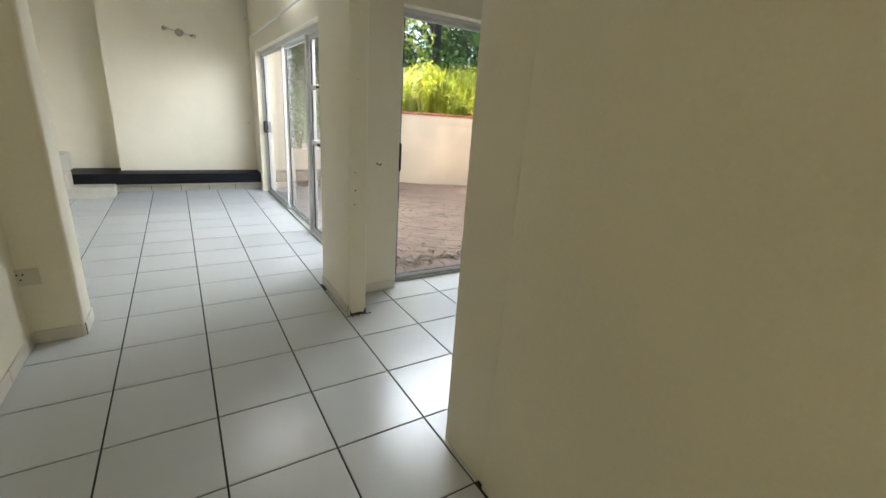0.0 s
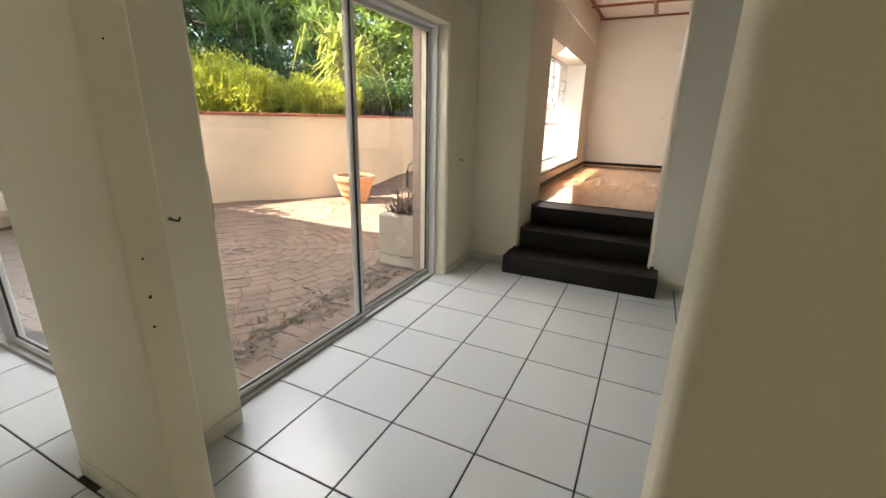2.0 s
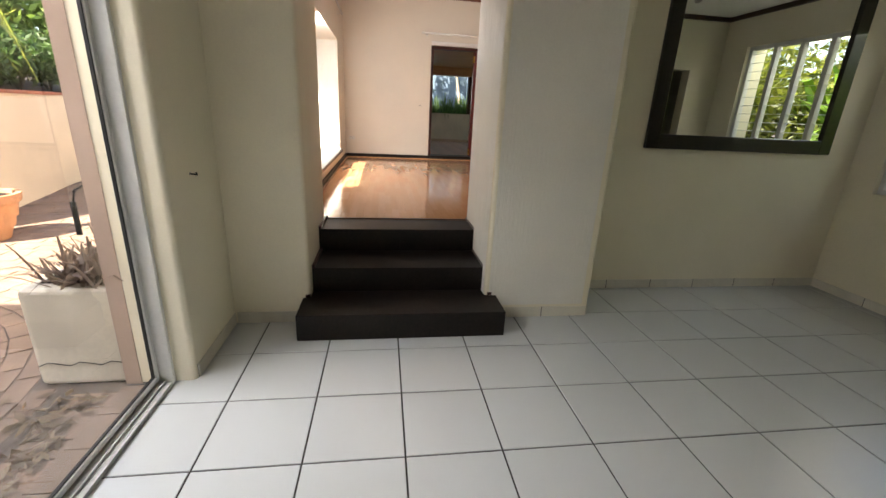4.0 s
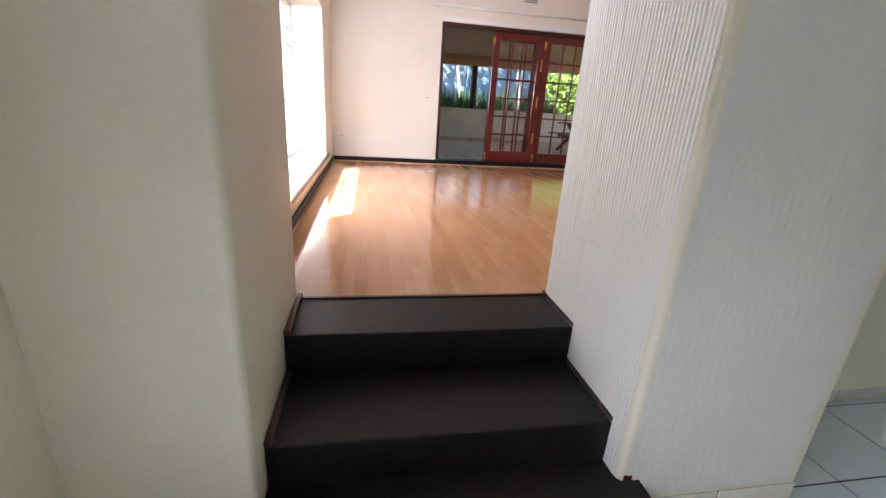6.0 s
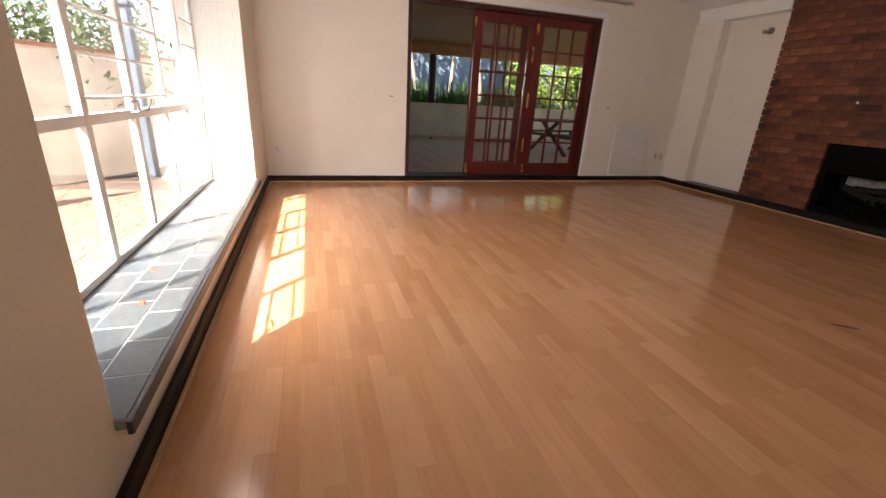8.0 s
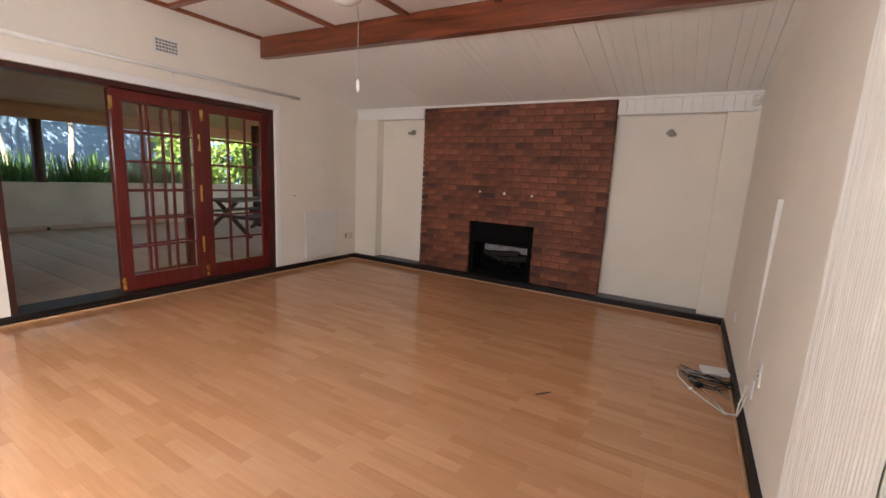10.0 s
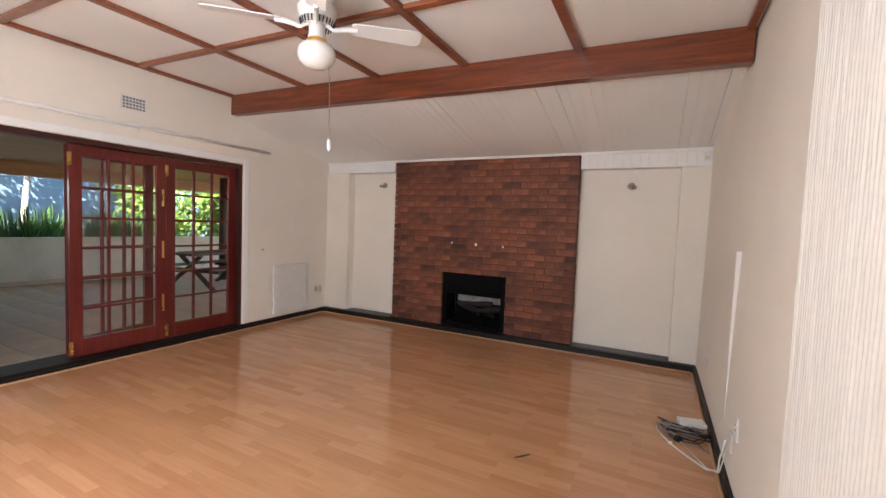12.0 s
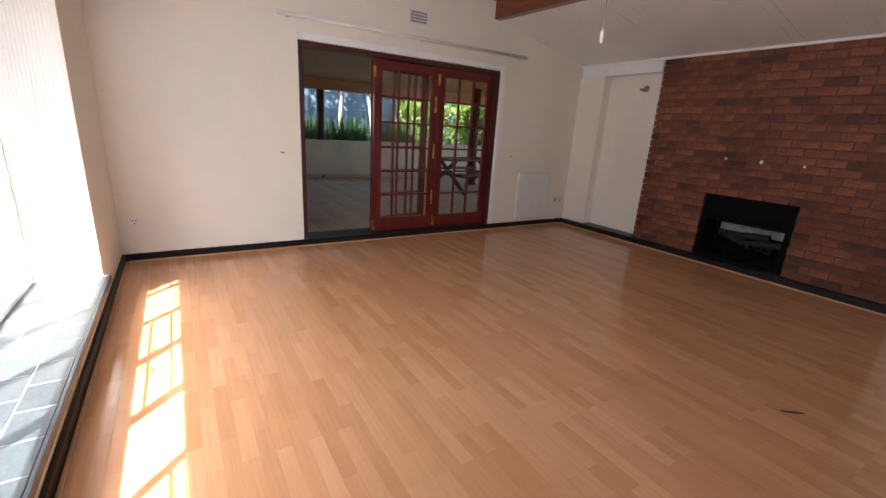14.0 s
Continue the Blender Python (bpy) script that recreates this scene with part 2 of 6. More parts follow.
M_BARK = speckled("pale_bark", (0.27, 0.235, 0.18), 0.9, 30, 5, 0.25, 0.35, 0.6, 0.006, stretch=(1, 1, 0.35))
M_BARKD = speckled("dark_bark", (0.05, 0.038, 0.028), 0.9, 30, 5, 0.25, 0.35, 0.6, 0.006, stretch=(1, 1, 0.35))
M_LIME = leafy("lime_blades", (0.27, 0.33, 0.02), (0.58, 0.58, 0.08))
M_GREEN = leafy("mid_green_leaves", (0.08, 0.15, 0.022), (0.27, 0.38, 0.07))
M_YGREEN = leafy("sunlit_hedge_leaves", (0.09, 0.12, 0.012), (0.26, 0.29, 0.04))
M_DEEP = leafy("deep_green_leaves", (0.028, 0.068, 0.016), (0.11, 0.19, 0.045))
M_DRAC = leafy("yellow_green_straps", (0.26, 0.32, 0.045), (0.50, 0.53, 0.12))
M_YUCCA = leafy("grey_green_swords", (0.13, 0.22, 0.06), (0.34, 0.46, 0.15))
M_BANANA = leafy("banana_leaves", (0.12, 0.24, 0.02), (0.25, 0.42, 0.05))
M_DRY = leafy("dry_leaves", (0.13, 0.085, 0.05), (0.38, 0.28, 0.18))
M_SUCC = leafy("dusty_succulent", (0.16, 0.11, 0.08), (0.30, 0.22, 0.16))
M_PTILE = speckled("veranda_tile", (0.52, 0.39, 0.27), 0.6, 70, 1.2, 0.06, 0.2, 0.08, random=0.04)
M_VCEIL = wood("veranda_ceiling_board", (0.40, 0.21, 0.09), (0.58, 0.34, 0.16), 0.5, 1, 0.7)
M_PRECAST = speckled("blue_grey_precast", (0.14, 0.20, 0.26), 0.85, 40, 1.4, 0.06, 0.25, 0.3)
M_OUTWOOD = wood("weathered_table_timber", (0.035, 0.015, 0.009), (0.09, 0.04, 0.022), 0.6, 0)
M_BLUE = speckled("blue_awning_cloth", (0.18, 0.33, 0.52), 0.85, 70, 6, 0.06, 0.15, 0.1)
M_RED = speckled("red_petal", (0.55, 0.05, 0.015), 0.6, 60, 9, 0.1, 0.15, 0)
M_LEDGE = speckled("grey_ledge_paint", (0.055, 0.055, 0.058), 0.4, 40, 4, 0.15, 0.3, 0.15)
M_SILLGROUT = speckled("pale_sill_grout", (0.36, 0.36, 0.35), 0.85, 90, 6, 0.1, 0.3, 0.1)
M_ROOF = speckled("roof_tile", (0.22, 0.10, 0.06), 0.85, 30, 2, 0.15, 0.25, 0.3)


def brick_material():
    """Brown-red stock bricks, some burnt dark."""
    m, t, b = material("stock_brick")
    o = t.nodes.new("ShaderNodeObjectInfo")
    c = ramp(t, o.outputs["Random"], [(0.0, (0.105, 0.038, 0.024)), (0.10, (0.12, 0.042, 0.025)), (0.2, (0.20, 0.064, 0.032)), (0.6, (0.25, 0.082, 0.038)), (1.0, (0.30, 0.108, 0.050))])
    v = coords(t)
    n1, n2 = add(t, "TexNoise", Scale=55.0, Detail=5.0), add(t, "TexNoise", Scale=9.0, Detail=4.0)
    t.links.new(v, n1.inputs["Vector"])
    t.links.new(v, n2.inputs["Vector"])
    f1 = ramp(t, n1.outputs["Fac"], [(0.3, (0.72,) * 3), (0.7, (1.15,) * 3)])
    f2 = ramp(t, n2.outputs["Fac"], [(0.35, (0.70, 0.68, 0.68)), (0.65, (1.08,) * 3)])
    col = mix(t, 1.0, mix(t, 1.0, c.outputs["Color"], f1.outputs["Color"], "MULTIPLY"), f2.outputs["Color"], "MULTIPLY")
    pos = t.nodes.new("ShaderNodeNewGeometry")
    n3 = add(t, "TexNoise", Scale=2.1, Detail=5.0, Roughness=0.62)
    t.links.new(pos.outputs["Position"], n3.inputs["Vector"])
    f3 = ramp(t, n3.outputs["Fac"], [(0.36, (0.58, 0.55, 0.55)), (0.56, (1.06, 1.06, 1.04))])
    col = mix(t, 1.0, col, f3.outputs["Color"], "MULTIPLY")
    t.links.new(col, b.inputs["Base Color"])
    b.inputs["Roughness"].default_value = 0.68
    bp = add(t, "Bump", Strength=0.5, Distance=0.004)
    t.links.new(n1.outputs["Fac"], bp.inputs["Height"])
    t.links.new(bp.outputs["Normal"], b.inputs["Normal"])
    return m


M_BRICK = brick_material()


# ---- shapes ----
def box(bm, x0, x1, y0, y1, z0, z1, bevel=0.0, segs=2):
    r = bmesh.ops.create_cube(bm, size=1.0, matrix=Matrix.LocRotScale(((x0 + x1) / 2, (y0 + y1) / 2, (z0 + z1) / 2), None, (abs(x1 - x0), abs(y1 - y0), abs(z1 - z0))))
    if bevel:
        edges = list({e for v in r["verts"] for e in v.link_edges})
        bmesh.ops.bevel(bm, geom=edges, offset=bevel, segments=segs, affect="EDGES", profile=0.5)
    return bm


def boxes(*rows, bevel=0.0):
    bm = bmesh.new()
    for r in rows:
        box(bm, *r, bevel=bevel)
    return bm


def round_poly(pts, radii):
    """A polygon (anticlockwise) with rounded corners."""
    out, n = [], len(pts)
    for i, (p, r) in enumerate(zip(pts, radii)):
        p, a, b = Vector(p), Vector(pts[i - 1]), Vector(pts[(i + 1) % n])
        if not r:
            out.append(p)
            continue
        u, w = (a - p).normalized(), (b - p).normalized()
        half = math.acos(max(-1, min(1, u.dot(w)))) / 2
        d = r / math.tan(half)
        c = p + (u + w).normalized() * (r / math.sin(half))
        s, e = p + u * d - c, p + w * d - c
        for k in range(6):
            q = s.lerp(e, k / 5).normalized() * r + c
            out.append(q)
    return out


def prism(bm, pts, z0, z1):
    lo, hi = [bm.verts.new((p[0], p[1], z0)) for p in pts], [bm.verts.new((p[0], p[1], z1)) for p in pts]
    n = len(pts)
    for i in range(n):
        bm.faces.new((lo[i], lo[(i + 1) % n], hi[(i + 1) % n], hi[i]))
    bm.faces.new(hi)
    bm.faces.new(lo[::-1])
    return bm


def lathe(bm, profile, segs=24, at=(0, 0, 0)):
    """Turn (radius, height) rows round the z axis."""
    rings = []
    for r, z in profile:
        rings.append([bm.verts.new((at[0] + r * math.cos(2 * math.pi * k / segs), at[1] + r * math.sin(2 * math.pi * k / segs), at[2] + z)) for k in range(segs)])
    for a, b in zip(rings, rings[1:]):
        for k in range(segs):
            bm.faces.new((a[k], a[(k + 1) % segs], b[(k + 1) % segs], b[k]))
    bm.faces.new(rings[0][::-1])
    bm.faces.new(rings[-1])
    return bm


def tube(bm, pts, radius, segs=8, taper=None):
    """A round bar along a line of points."""
    pts = [Vector(p) for p in pts]
    rings = []
    for i, p in enumerate(pts):
        d = (pts[min(i + 1, len(pts) - 1)] - pts[max(i - 1, 0)]).normalized()
        s = d.cross(Vector((0, 0, 1)) if abs(d.z) < 0.9 else Vector((1, 0, 0))).normalized()
        u = s.cross(d)
        r = radius if taper is None else radius + (taper - radius) * i / (len(pts) - 1)
        rings.append([bm.verts.new(p + (s * math.cos(2 * math.pi * k / segs) + u * math.sin(2 * math.pi * k / segs)) * r) for k in range(segs)])
    for a, b in zip(rings, rings[1:]):
        for k in range(segs):
            bm.faces.new((a[k], a[(k + 1) % segs], b[(k + 1) % segs], b[k]))
    bm.faces.new(rings[0][::-1])
    bm.faces.new(rings[-1])
    return bm


def part(name, bm, mat, parent=None, label="", smooth=False):
    """Link a bmesh as one mesh object, under a thing, under a part, or on its own."""
    me = bpy.data.meshes.new(name)
    bmesh.ops.recalc_face_normals(bm, faces=bm.faces)
    bm.to_mesh(me)
    bm.free()
    me.materials.append(mat)
    if smooth:
        for p in me.polygons:
            p.use_smooth = True
    ob = new(name, me)
    ob.parent = parent
    return tagged(ob, label)


def soft(ob, angle=0.6):
    """Smooth shading but for sharp edges."""
    for p in ob.data.polygons:
        p.use_smooth = True
    ob.data.set_sharp_from_angle(angle=angle)
    return ob


def mesh_part(name, verts, faces, mat, parent=None, label="", kind=""):
    me = bpy.data.meshes.new(name)
    me.from_pydata(verts, [], faces)
    me.materials.append(mat)
    ob = new(name, me)
    ob.parent = parent
    return tagged(ob, label, kind=kind)


def thing(name, label, category, at=(0, 0, 0), group="", turn=0):
    ob = new(name)
    ob.empty_display_size = 0.1
    ob.matrix_basis = pose(*at, 0, 0, turn)
    return tagged(ob, label, category, group)


def structure(name, bm, mat, label, smooth=False):
    ob = part(name, bm, mat, None, label)
    if smooth:
        soft(ob)
    return tagged(ob, kind="structure", category=name.split("_")[0])


# ---- the large structure: tiled rooms ----
H = 0.54                      # level of the lounge floor
TOP = 3.0                     # ceiling of the tiled rooms
FX, BY, WX, NY = 10.147, -2.935, 5.09, 2.73

structure("floor_tiled", boxes((-2.3, 1.42, -2.7, 8.75, -0.20, -0.005), (1.42, 5.0, -2.7, 3.36, -0.20, -0.005)), M_GROUT, "dark grouted bed of the white tiled floor")
structure("ceiling_tiled_rooms", boxes((-2.3, 1.40, -2.7, 8.75, TOP, TOP + 0.15), (1.40, 4.99, 0.60, 3.36, TOP, TOP + 0.15), (1.40, 4.99, -2.7, 0.60, 2.68, 2.83), (1.40, 4.99, 0.60, 0.66, 2.68, TOP)), M_CEIL, "plain white plastered ceiling")

# partition beside the start of the walk, with a raised plaster edge
bm = prism(bmesh.new(), round_poly([(0.92, 0.9), (1.07, 0.9), (1.07, 1.315), (0.92, 1.315)], [0, 0, 0.02, 0.025]), 0, TOP)
prism(bm, round_poly([(0.906, -2.5), (1.07, -2.5), (1.07, 0.9), (1.0, 0.995), (0.906, 0.995)], [0, 0, 0, 0, 0.006]), 0, TOP - 0.001)
structure("wall_partition", bm, M_CREAM, "cream painted plaster partition wall with rounded edge", True)
structure("wall_start_west", boxes((-1.05, -0.858, -2.5, 3.05, 0, TOP)), M_CREAM, "cream painted plaster wall")
structure("wall_start_south", boxes((-1.05, 1.07, -2.7, -2.5, 0, 1.2), (-1.05, 1.07, -2.7, -2.5, 2.25, TOP), (-1.05, -0.6, -2.7, -2.5, 1.2, 2.25), (0.6, 1.07, -2.7, -2.5, 1.2, 2.25)), M_CREAM, "cream painted plaster wall with a window opening")
structure("wall_pier_west", prism(bmesh.new(), round_poly([(-1.05, 3.05), (-0.613, 3.05), (-0.613, 3.31), (-1.05, 3.31)], [0, 0.02, 0.02, 0]), 0, TOP), M_CREAM, "cream painted plaster pier", True)
structure("wall_dining_west", boxes((-2.1, -1.95, 3.31, 8.6, 0, TOP), (-1.95, -1.05, 3.16, 3.31, 0, TOP)), M_CREAM, "cream painted plaster wall")
structure("wall_dining_north", boxes((-0.81, 1.15, 8.15, 8.6, 0, TOP), (-1.95, -0.81, 8.42, 8.6, 0, TOP)), M_CREAM, "cream painted plaster end wall with a shallow recess")
structure("wall_dining_east", boxes((1.15, 1.42, 7.62, 8.6, 0, TOP), (1.15, 1.42, 3.70, 7.62, 2.20, TOP)), M_CREAM, "cream painted plaster wall over sliding doors")

# pier between the two sliding doors
bm = prism(bmesh.new(), round_poly([(0.93, 2.665), (1.055, 2.655), (1.07, 3.005), (1.462, 3.01), (1.462, 3.36), (1.42, 3.36), (1.42, 3.70), (1.15, 3.70), (1.15, 3.34), (0.93, 3.34)],
                                   [0.014, 0.014, 0.03, 0.02, 0.01, 0, 0, 0.02, 0, 0.02]), 0, TOP)
structure("wall_pier_corner", bm, M_CREAM, "cream painted plaster pier, chipped at its foot", True)
structure("wall_garden", boxes((1.462, 3.735, 3.01, 3.36, 2.18, TOP)), M_CREAM, "cream painted plaster lintel over sliding door")
bm = prism(bmesh.new(), round_poly([(3.735, 3.012), (4.384, 3.012), (5.0, 3.012), (5.0, 3.36), (3.735, 3.36)], [0.03, 0, 0, 0, 0.015]), 0, TOP)
structure("wall_garden_nib", bm, M_CREAM, "cream painted plaster wall beside sliding door", True)

# walls round the steps and the mirror
bm = prism(bmesh.new(), round_poly([(4.384, 2.508), (5.212, 2.508), (5.212, 3.012), (4.384, 3.012)], [0.022, 0.012, 0, 0]), 0, 3.45)
structure("wall_step_north", bm, M_CREAM, "cream plaster wall beside the steps", True)
bm = prism(bmesh.new(), round_poly([(4.384, 0.447), (4.9, 0.447), (5.09, 0.447), (5.19, 0.73), (5.19, 1.272), (4.384, 1.272)], [0.025, 0, 0, 0, 0.003, 0.025]), 0, 3.45)
structure("wall_step_pier", bm, M_CREAM, "cream plaster pier with combed paint beside the steps", True)
structure("wall_step_lintel", boxes((4.40, 5.19, 1.272, 2.508, 2.62, 3.45)), M_CREAM, "cream plaster lintel over the steps")
def west_face(y, z):
    """The x of the lounge's west wall, which leans back a little."""
    return 5.088 - 0.072 * max(0.0, z - H) / 2.9 * min(1.0, max(0.0, (y + 3.5) / 2.25))


bm = bmesh.new()
grid = [[bm.verts.new((west_face(y, z), y, z)) for y in (-3.5, -2.4, -1.25, 0.446)] + [bm.verts.new((5.0, 0.446, z)), bm.verts.new((5.0, -3.5, z))] for z in (0.2, H, 3.45)]
for lo, hi in zip(grid, grid[1:]):
    for k in range(6):
        bm.faces.new((lo[k], lo[(k + 1) % 6], hi[(k + 1) % 6], hi[k]))
bm.faces.new(grid[0][::-1])
bm.faces.new(grid[-1])
structure("wall_lounge_west", bm, M_WHITE, "white painted plaster wall of the lounge")
structure("wall_mirror", boxes((4.90, 4.999, -2.7, 0.447, 0, 3.45)), M_CREAM, "cream painted plaster wall carrying the mirror")
structure("wall_nook_south", boxes((3.0, 4.9, -2.40, -2.14, 0, 0.95), (3.0, 4.9, -2.40, -2.14, 2.32, 2.68), (3.0, 3.36, -2.40, -2.14, 0.95, 2.32), (4.66, 4.9, -2.40, -2.14, 0.95, 2.32)), M_CREAM, "cream plaster wall with a shuttered window")
structure("wall_nook_west", boxes((2.86, 3.0, -1.16, -0.95, 0, 2.68), (2.86, 3.0, -2.40, -1.74, 0, 2.68), (2.86, 3.0, -1.74, -1.16, 2.08, 2.68)), M_CREAM, "cream plaster wall with a door opening")
structure("wall_nook_return", boxes((1.07, 3.0, -0.95, -0.80, 0, 2.68)), M_CREAM, "cream painted plaster wall")
structure("wall_passage", boxes((2.0, 2.1, -2.40, -0.95, 0, 2.68), (2.1, 2.86, -2.45, -2.40, 0, 2.68)), M_CREAM, "cream plaster passage wall behind the brown door")

# ---- the large structure: lounge ----
def wall_with_opening(axis, a0, a1, u0, u1, z0, z1, hole):
    """One solid wall across an axis, from a0 to a1, pierced by hole (u0, u1, z0, z1)."""
    bm = bmesh.new()
    rings = []
    for a in (a0, a1):
        for p, q, r, s in ((u0, u1, z0, z1), hole):
            rings.append([bm.verts.new((a, u, z) if axis == "x" else (u, a, z)) for u, z in ((p, r), (q, r), (q, s), (p, s))])
    of, hf, ob, hb = rings
    for k in range(4):
        n = (k + 1) % 4
        for f in ((of[k], of[n], hf[n], hf[k]), (ob[k], hb[k], hb[n], ob[n]), (of[k], ob[k], ob[n], of[n]), (hf[k], hf[n], hb[n], hb[k])):
            bm.faces.new(f)
    return bm


structure("floor_lounge_slab", boxes((5.212, 10.42, -3.2, 2.75, 0.25, H - 0.009), (5.05, 5.211, -3.2, 1.25, 0.25, H - 0.009)), M_GROUT, "dark screed under the laminate floor")
structure("wall_lounge_north", wall_with_opening("y", NY, 3.20, 5.212, 10.42, 0, 3.45, (5.97, 9.07, 0.745, 2.45)), M_WHITE, "white painted plaster wall with a deep window")
structure("wall_lounge_east", wall_with_opening("x", FX, 10.42, -3.3, NY - 0.001, 0.2, 3.45, (-1.425, 1.122, 0.575, 2.62)), M_WHITE, "white painted plaster wall with a wide folding door")
structure("wall_lounge_south", boxes((5.005, 7.19, -3.5, -3.06, 0.2, 3.45), (8.09, 10.42, -3.5, -3.06, 0.2, 3.45), (7.19, 8.09, -3.5, -3.06, 1.35, 3.45), (7.19, 8.09, -3.5, -3.28, 0.2, 1.35), (5.005, 5.335, -3.06, -2.915, H, 2.66), (9.72, FX, -3.06, -2.915, H, 2.69)), M_WHITE, "white painted plaster wall with two alcoves")

# flat ceiling with timber battens, sloping boarded ceiling, great beam
CZ = 3.42
TIP = Matrix.Translation((FX, 0, CZ)) @ pose(0, 0, 0, 0, -1.06, 0) @ Matrix.Translation((-FX, 0, -CZ))   # the ceiling sags a little to the west
ceil = structure("ceiling_lounge", boxes((5.0, 10.42, -1.34, 3.20, CZ, CZ + 0.12)), M_CEIL, "smooth white lounge ceiling")
bm = bmesh.new()
y0, z0, y1, z1 = -1.30, 3.19, -2.95, 2.845
n, rb = 58, random.Random(5)
for i in range(n):
    a, b = 5.03 + (FX - 5.03) * i / n, 5.03 + (FX - 5.03) * (i + 1) / n - rb.choice((0.0008, 0.0012, 0.0018, 0.0026, 0.0045))
    lo = [bm.verts.new(c) for c in ((a, y0, z0), (b, y0, z0), (b, y1, z1), (a, y1, z1))]
    hi = [bm.verts.new(v.co + Vector((0, 0, 0.02))) for v in lo]
    for k in range(4):
        bm.faces.new((lo[k], lo[(k + 1) % 4], hi[(k + 1) % 4], hi[k]))
    bm.faces.new(lo)
prism_pts = ((5.03, y0, z0 + 0.021), (FX, y0, z0 + 0.021), (FX, y1, z1 + 0.021), (5.03, y1, z1 + 0.021))
bm.faces.new([bm.verts.new(c) for c in prism_pts])
structure("ceiling_sloped_boards", bm, M_CEIL, "white painted tongue and groove boards sloping down")
bm = bmesh.new()
box(bm, 5.03, FX, -1.345, -1.245, 3.186, CZ - 0.002, 0.006)
tagged(part("ceiling_beam", bm, M_BEAM, None, "varnished red-brown timber beam across the ceiling"), category="beam")
battens = thing("ceiling_battens", "varnished red-brown battens nailed in squares on white ceiling", "battens", (5.1, -1.3, CZ))
for k, x in enumerate((5.062, 6.13, 7.08, 8.01, 8.96, 10.12)):
    w = 0.030 if 0 < k < 5 else 0.022
    part("batten", boxes((x - w - 5.1, x + w - 5.1, 0.06, 4.025, -0.035, -0.001), bevel=0.003), M_BATTEN, battens)
for y in (-0.235, 0.745, 1.715, 2.665):
    for a, b in ((5.09, 6.10), (6.16, 7.05), (7.11, 7.98), (8.04, 8.93), (8.99, 10.095)):
        part("batten", boxes((a - 5.1, b - 5.1, y + 1.3 - 0.028, y + 1.3 + 0.028, -0.032, -0.001), bevel=0.003), M_BATTEN, battens)

for o in (ceil, bpy.data.objects["ceiling_beam"], battens):
    o.matrix_basis = TIP @ o.matrix_basis

# headers of boards over the alcoves, and the white cornice
bm = bmesh.new()
for a, b in ((5.03, 6.355), (8.90, FX)):
    k = a
    while k < b - 0.02:
        box(bm, k, min(k + 0.0863, b), -3.05, -2.925, 2.665 if a < 6 else 2.695, 2.835)
        k += 0.088
structure("trim_alcove_headers", bm, M_CEIL, "white boarded headers over the alcoves")
structure("trim_cornice", boxes((5.03, FX - 0.002, -2.955, -2.905, 2.826, 2.852), bevel=0.004), M_CEIL, "thin white cornice under the sloping ceiling")

# black skirting and hearth ledge, pine bead in front of them
structure("baseboard_lounge", boxes((5.214, FX - 0.022, NY - 0.022, NY - 0.001, H, 0.613), (FX - 0.022, FX - 0.001, 1.122, NY - 0.001, H, 0.613), (FX - 0.022, FX - 0.001, -2.846, -1.425, H, 0.613),
                                    (5.08, WX + 0.022, -2.846, 0.52, H, 0.613), (5.191, 5.212, 0.74, 1.245, H, 0.613), bevel=0.003), M_BLACK, "black painted cement skirting")
structure("trim_hearth_ledge", boxes((WX + 0.001, FX - 0.001, -3.06, -2.846, H, 0.612), bevel=0.004), M_BLACK, "black painted ledge under fireplace and alcoves")
structure("trim_alcove_shelves", boxes((5.337, 6.35, -3.058, -2.86, 0.6125, 0.620), (8.905, 9.718, -3.058, -2.86, 0.6125, 0.620), bevel=0.002), M_LEDGE, "grey painted ledge tops in the alcoves")
structure("trim_door_surround", boxes((FX - 0.012, FX - 0.0005, -1.500, -1.427, 0.615, 2.693), (FX - 0.012, FX - 0.0005, -1.426, 1.122, 2.621, 2.693), bevel=0.005), M_CEIL, "smooth white plaster band round the folding door")
structure("trim_threshold", boxes((FX - 0.022, 10.44, -1.425, 1.122, 0.576, 0.612), (FX - 0.022, FX - 0.002, -1.425, 1.122, H, 0.575), bevel=0.003), M_BLACK, "black painted raised door threshold")
structure("trim_bead", boxes((5.24, FX - 0.04, NY - 0.040, NY - 0.023, H, H + 0.014), (FX - 0.040, FX - 0.023, -2.82, NY - 0.042, H, H + 0.014), (WX + 0.042, FX - 0.042, -2.845, -2.828, H, H + 0.014), (WX + 0.023, WX + 0.040, -2.82, 0.50, H, H + 0.014), bevel=0.004), M_BEAD, "thin pine bead along the laminate floor")

# outside volumes that close and shade the place
bm = bmesh.new()
rows = [(-3.6, 3.70), (3.18, 3.66), (3.72, 2.82), (3.72, 2.715), (3.20, 3.46), (-3.6, 3.57)]
lo, hi = [bm.verts.new((4.6, y, z)) for y, z in rows], [bm.verts.new((10.9, y, z)) for y, z in rows]
for i in range(6):
    bm.faces.new((lo[i], lo[(i + 1) % 6], hi[(i + 1) % 6], hi[i]))
bm.faces.new(lo[::-1])
bm.faces.new(hi)
structure("roof_lounge", bm, M_ROOF, "brown tiled roof with a wide eave")
# unseen volume over the dining wing, added to cast the patio's shade
structure("wall_parapet", boxes((-2.3, 1.9, 3.7, 13.4, TOP + 0.16, 3.70), (-2.3, 0.9, 8.61, 13.4, -0.2, TOP + 0.15)), M_EXT, "peach painted block added over the dining wing to shade the patio")
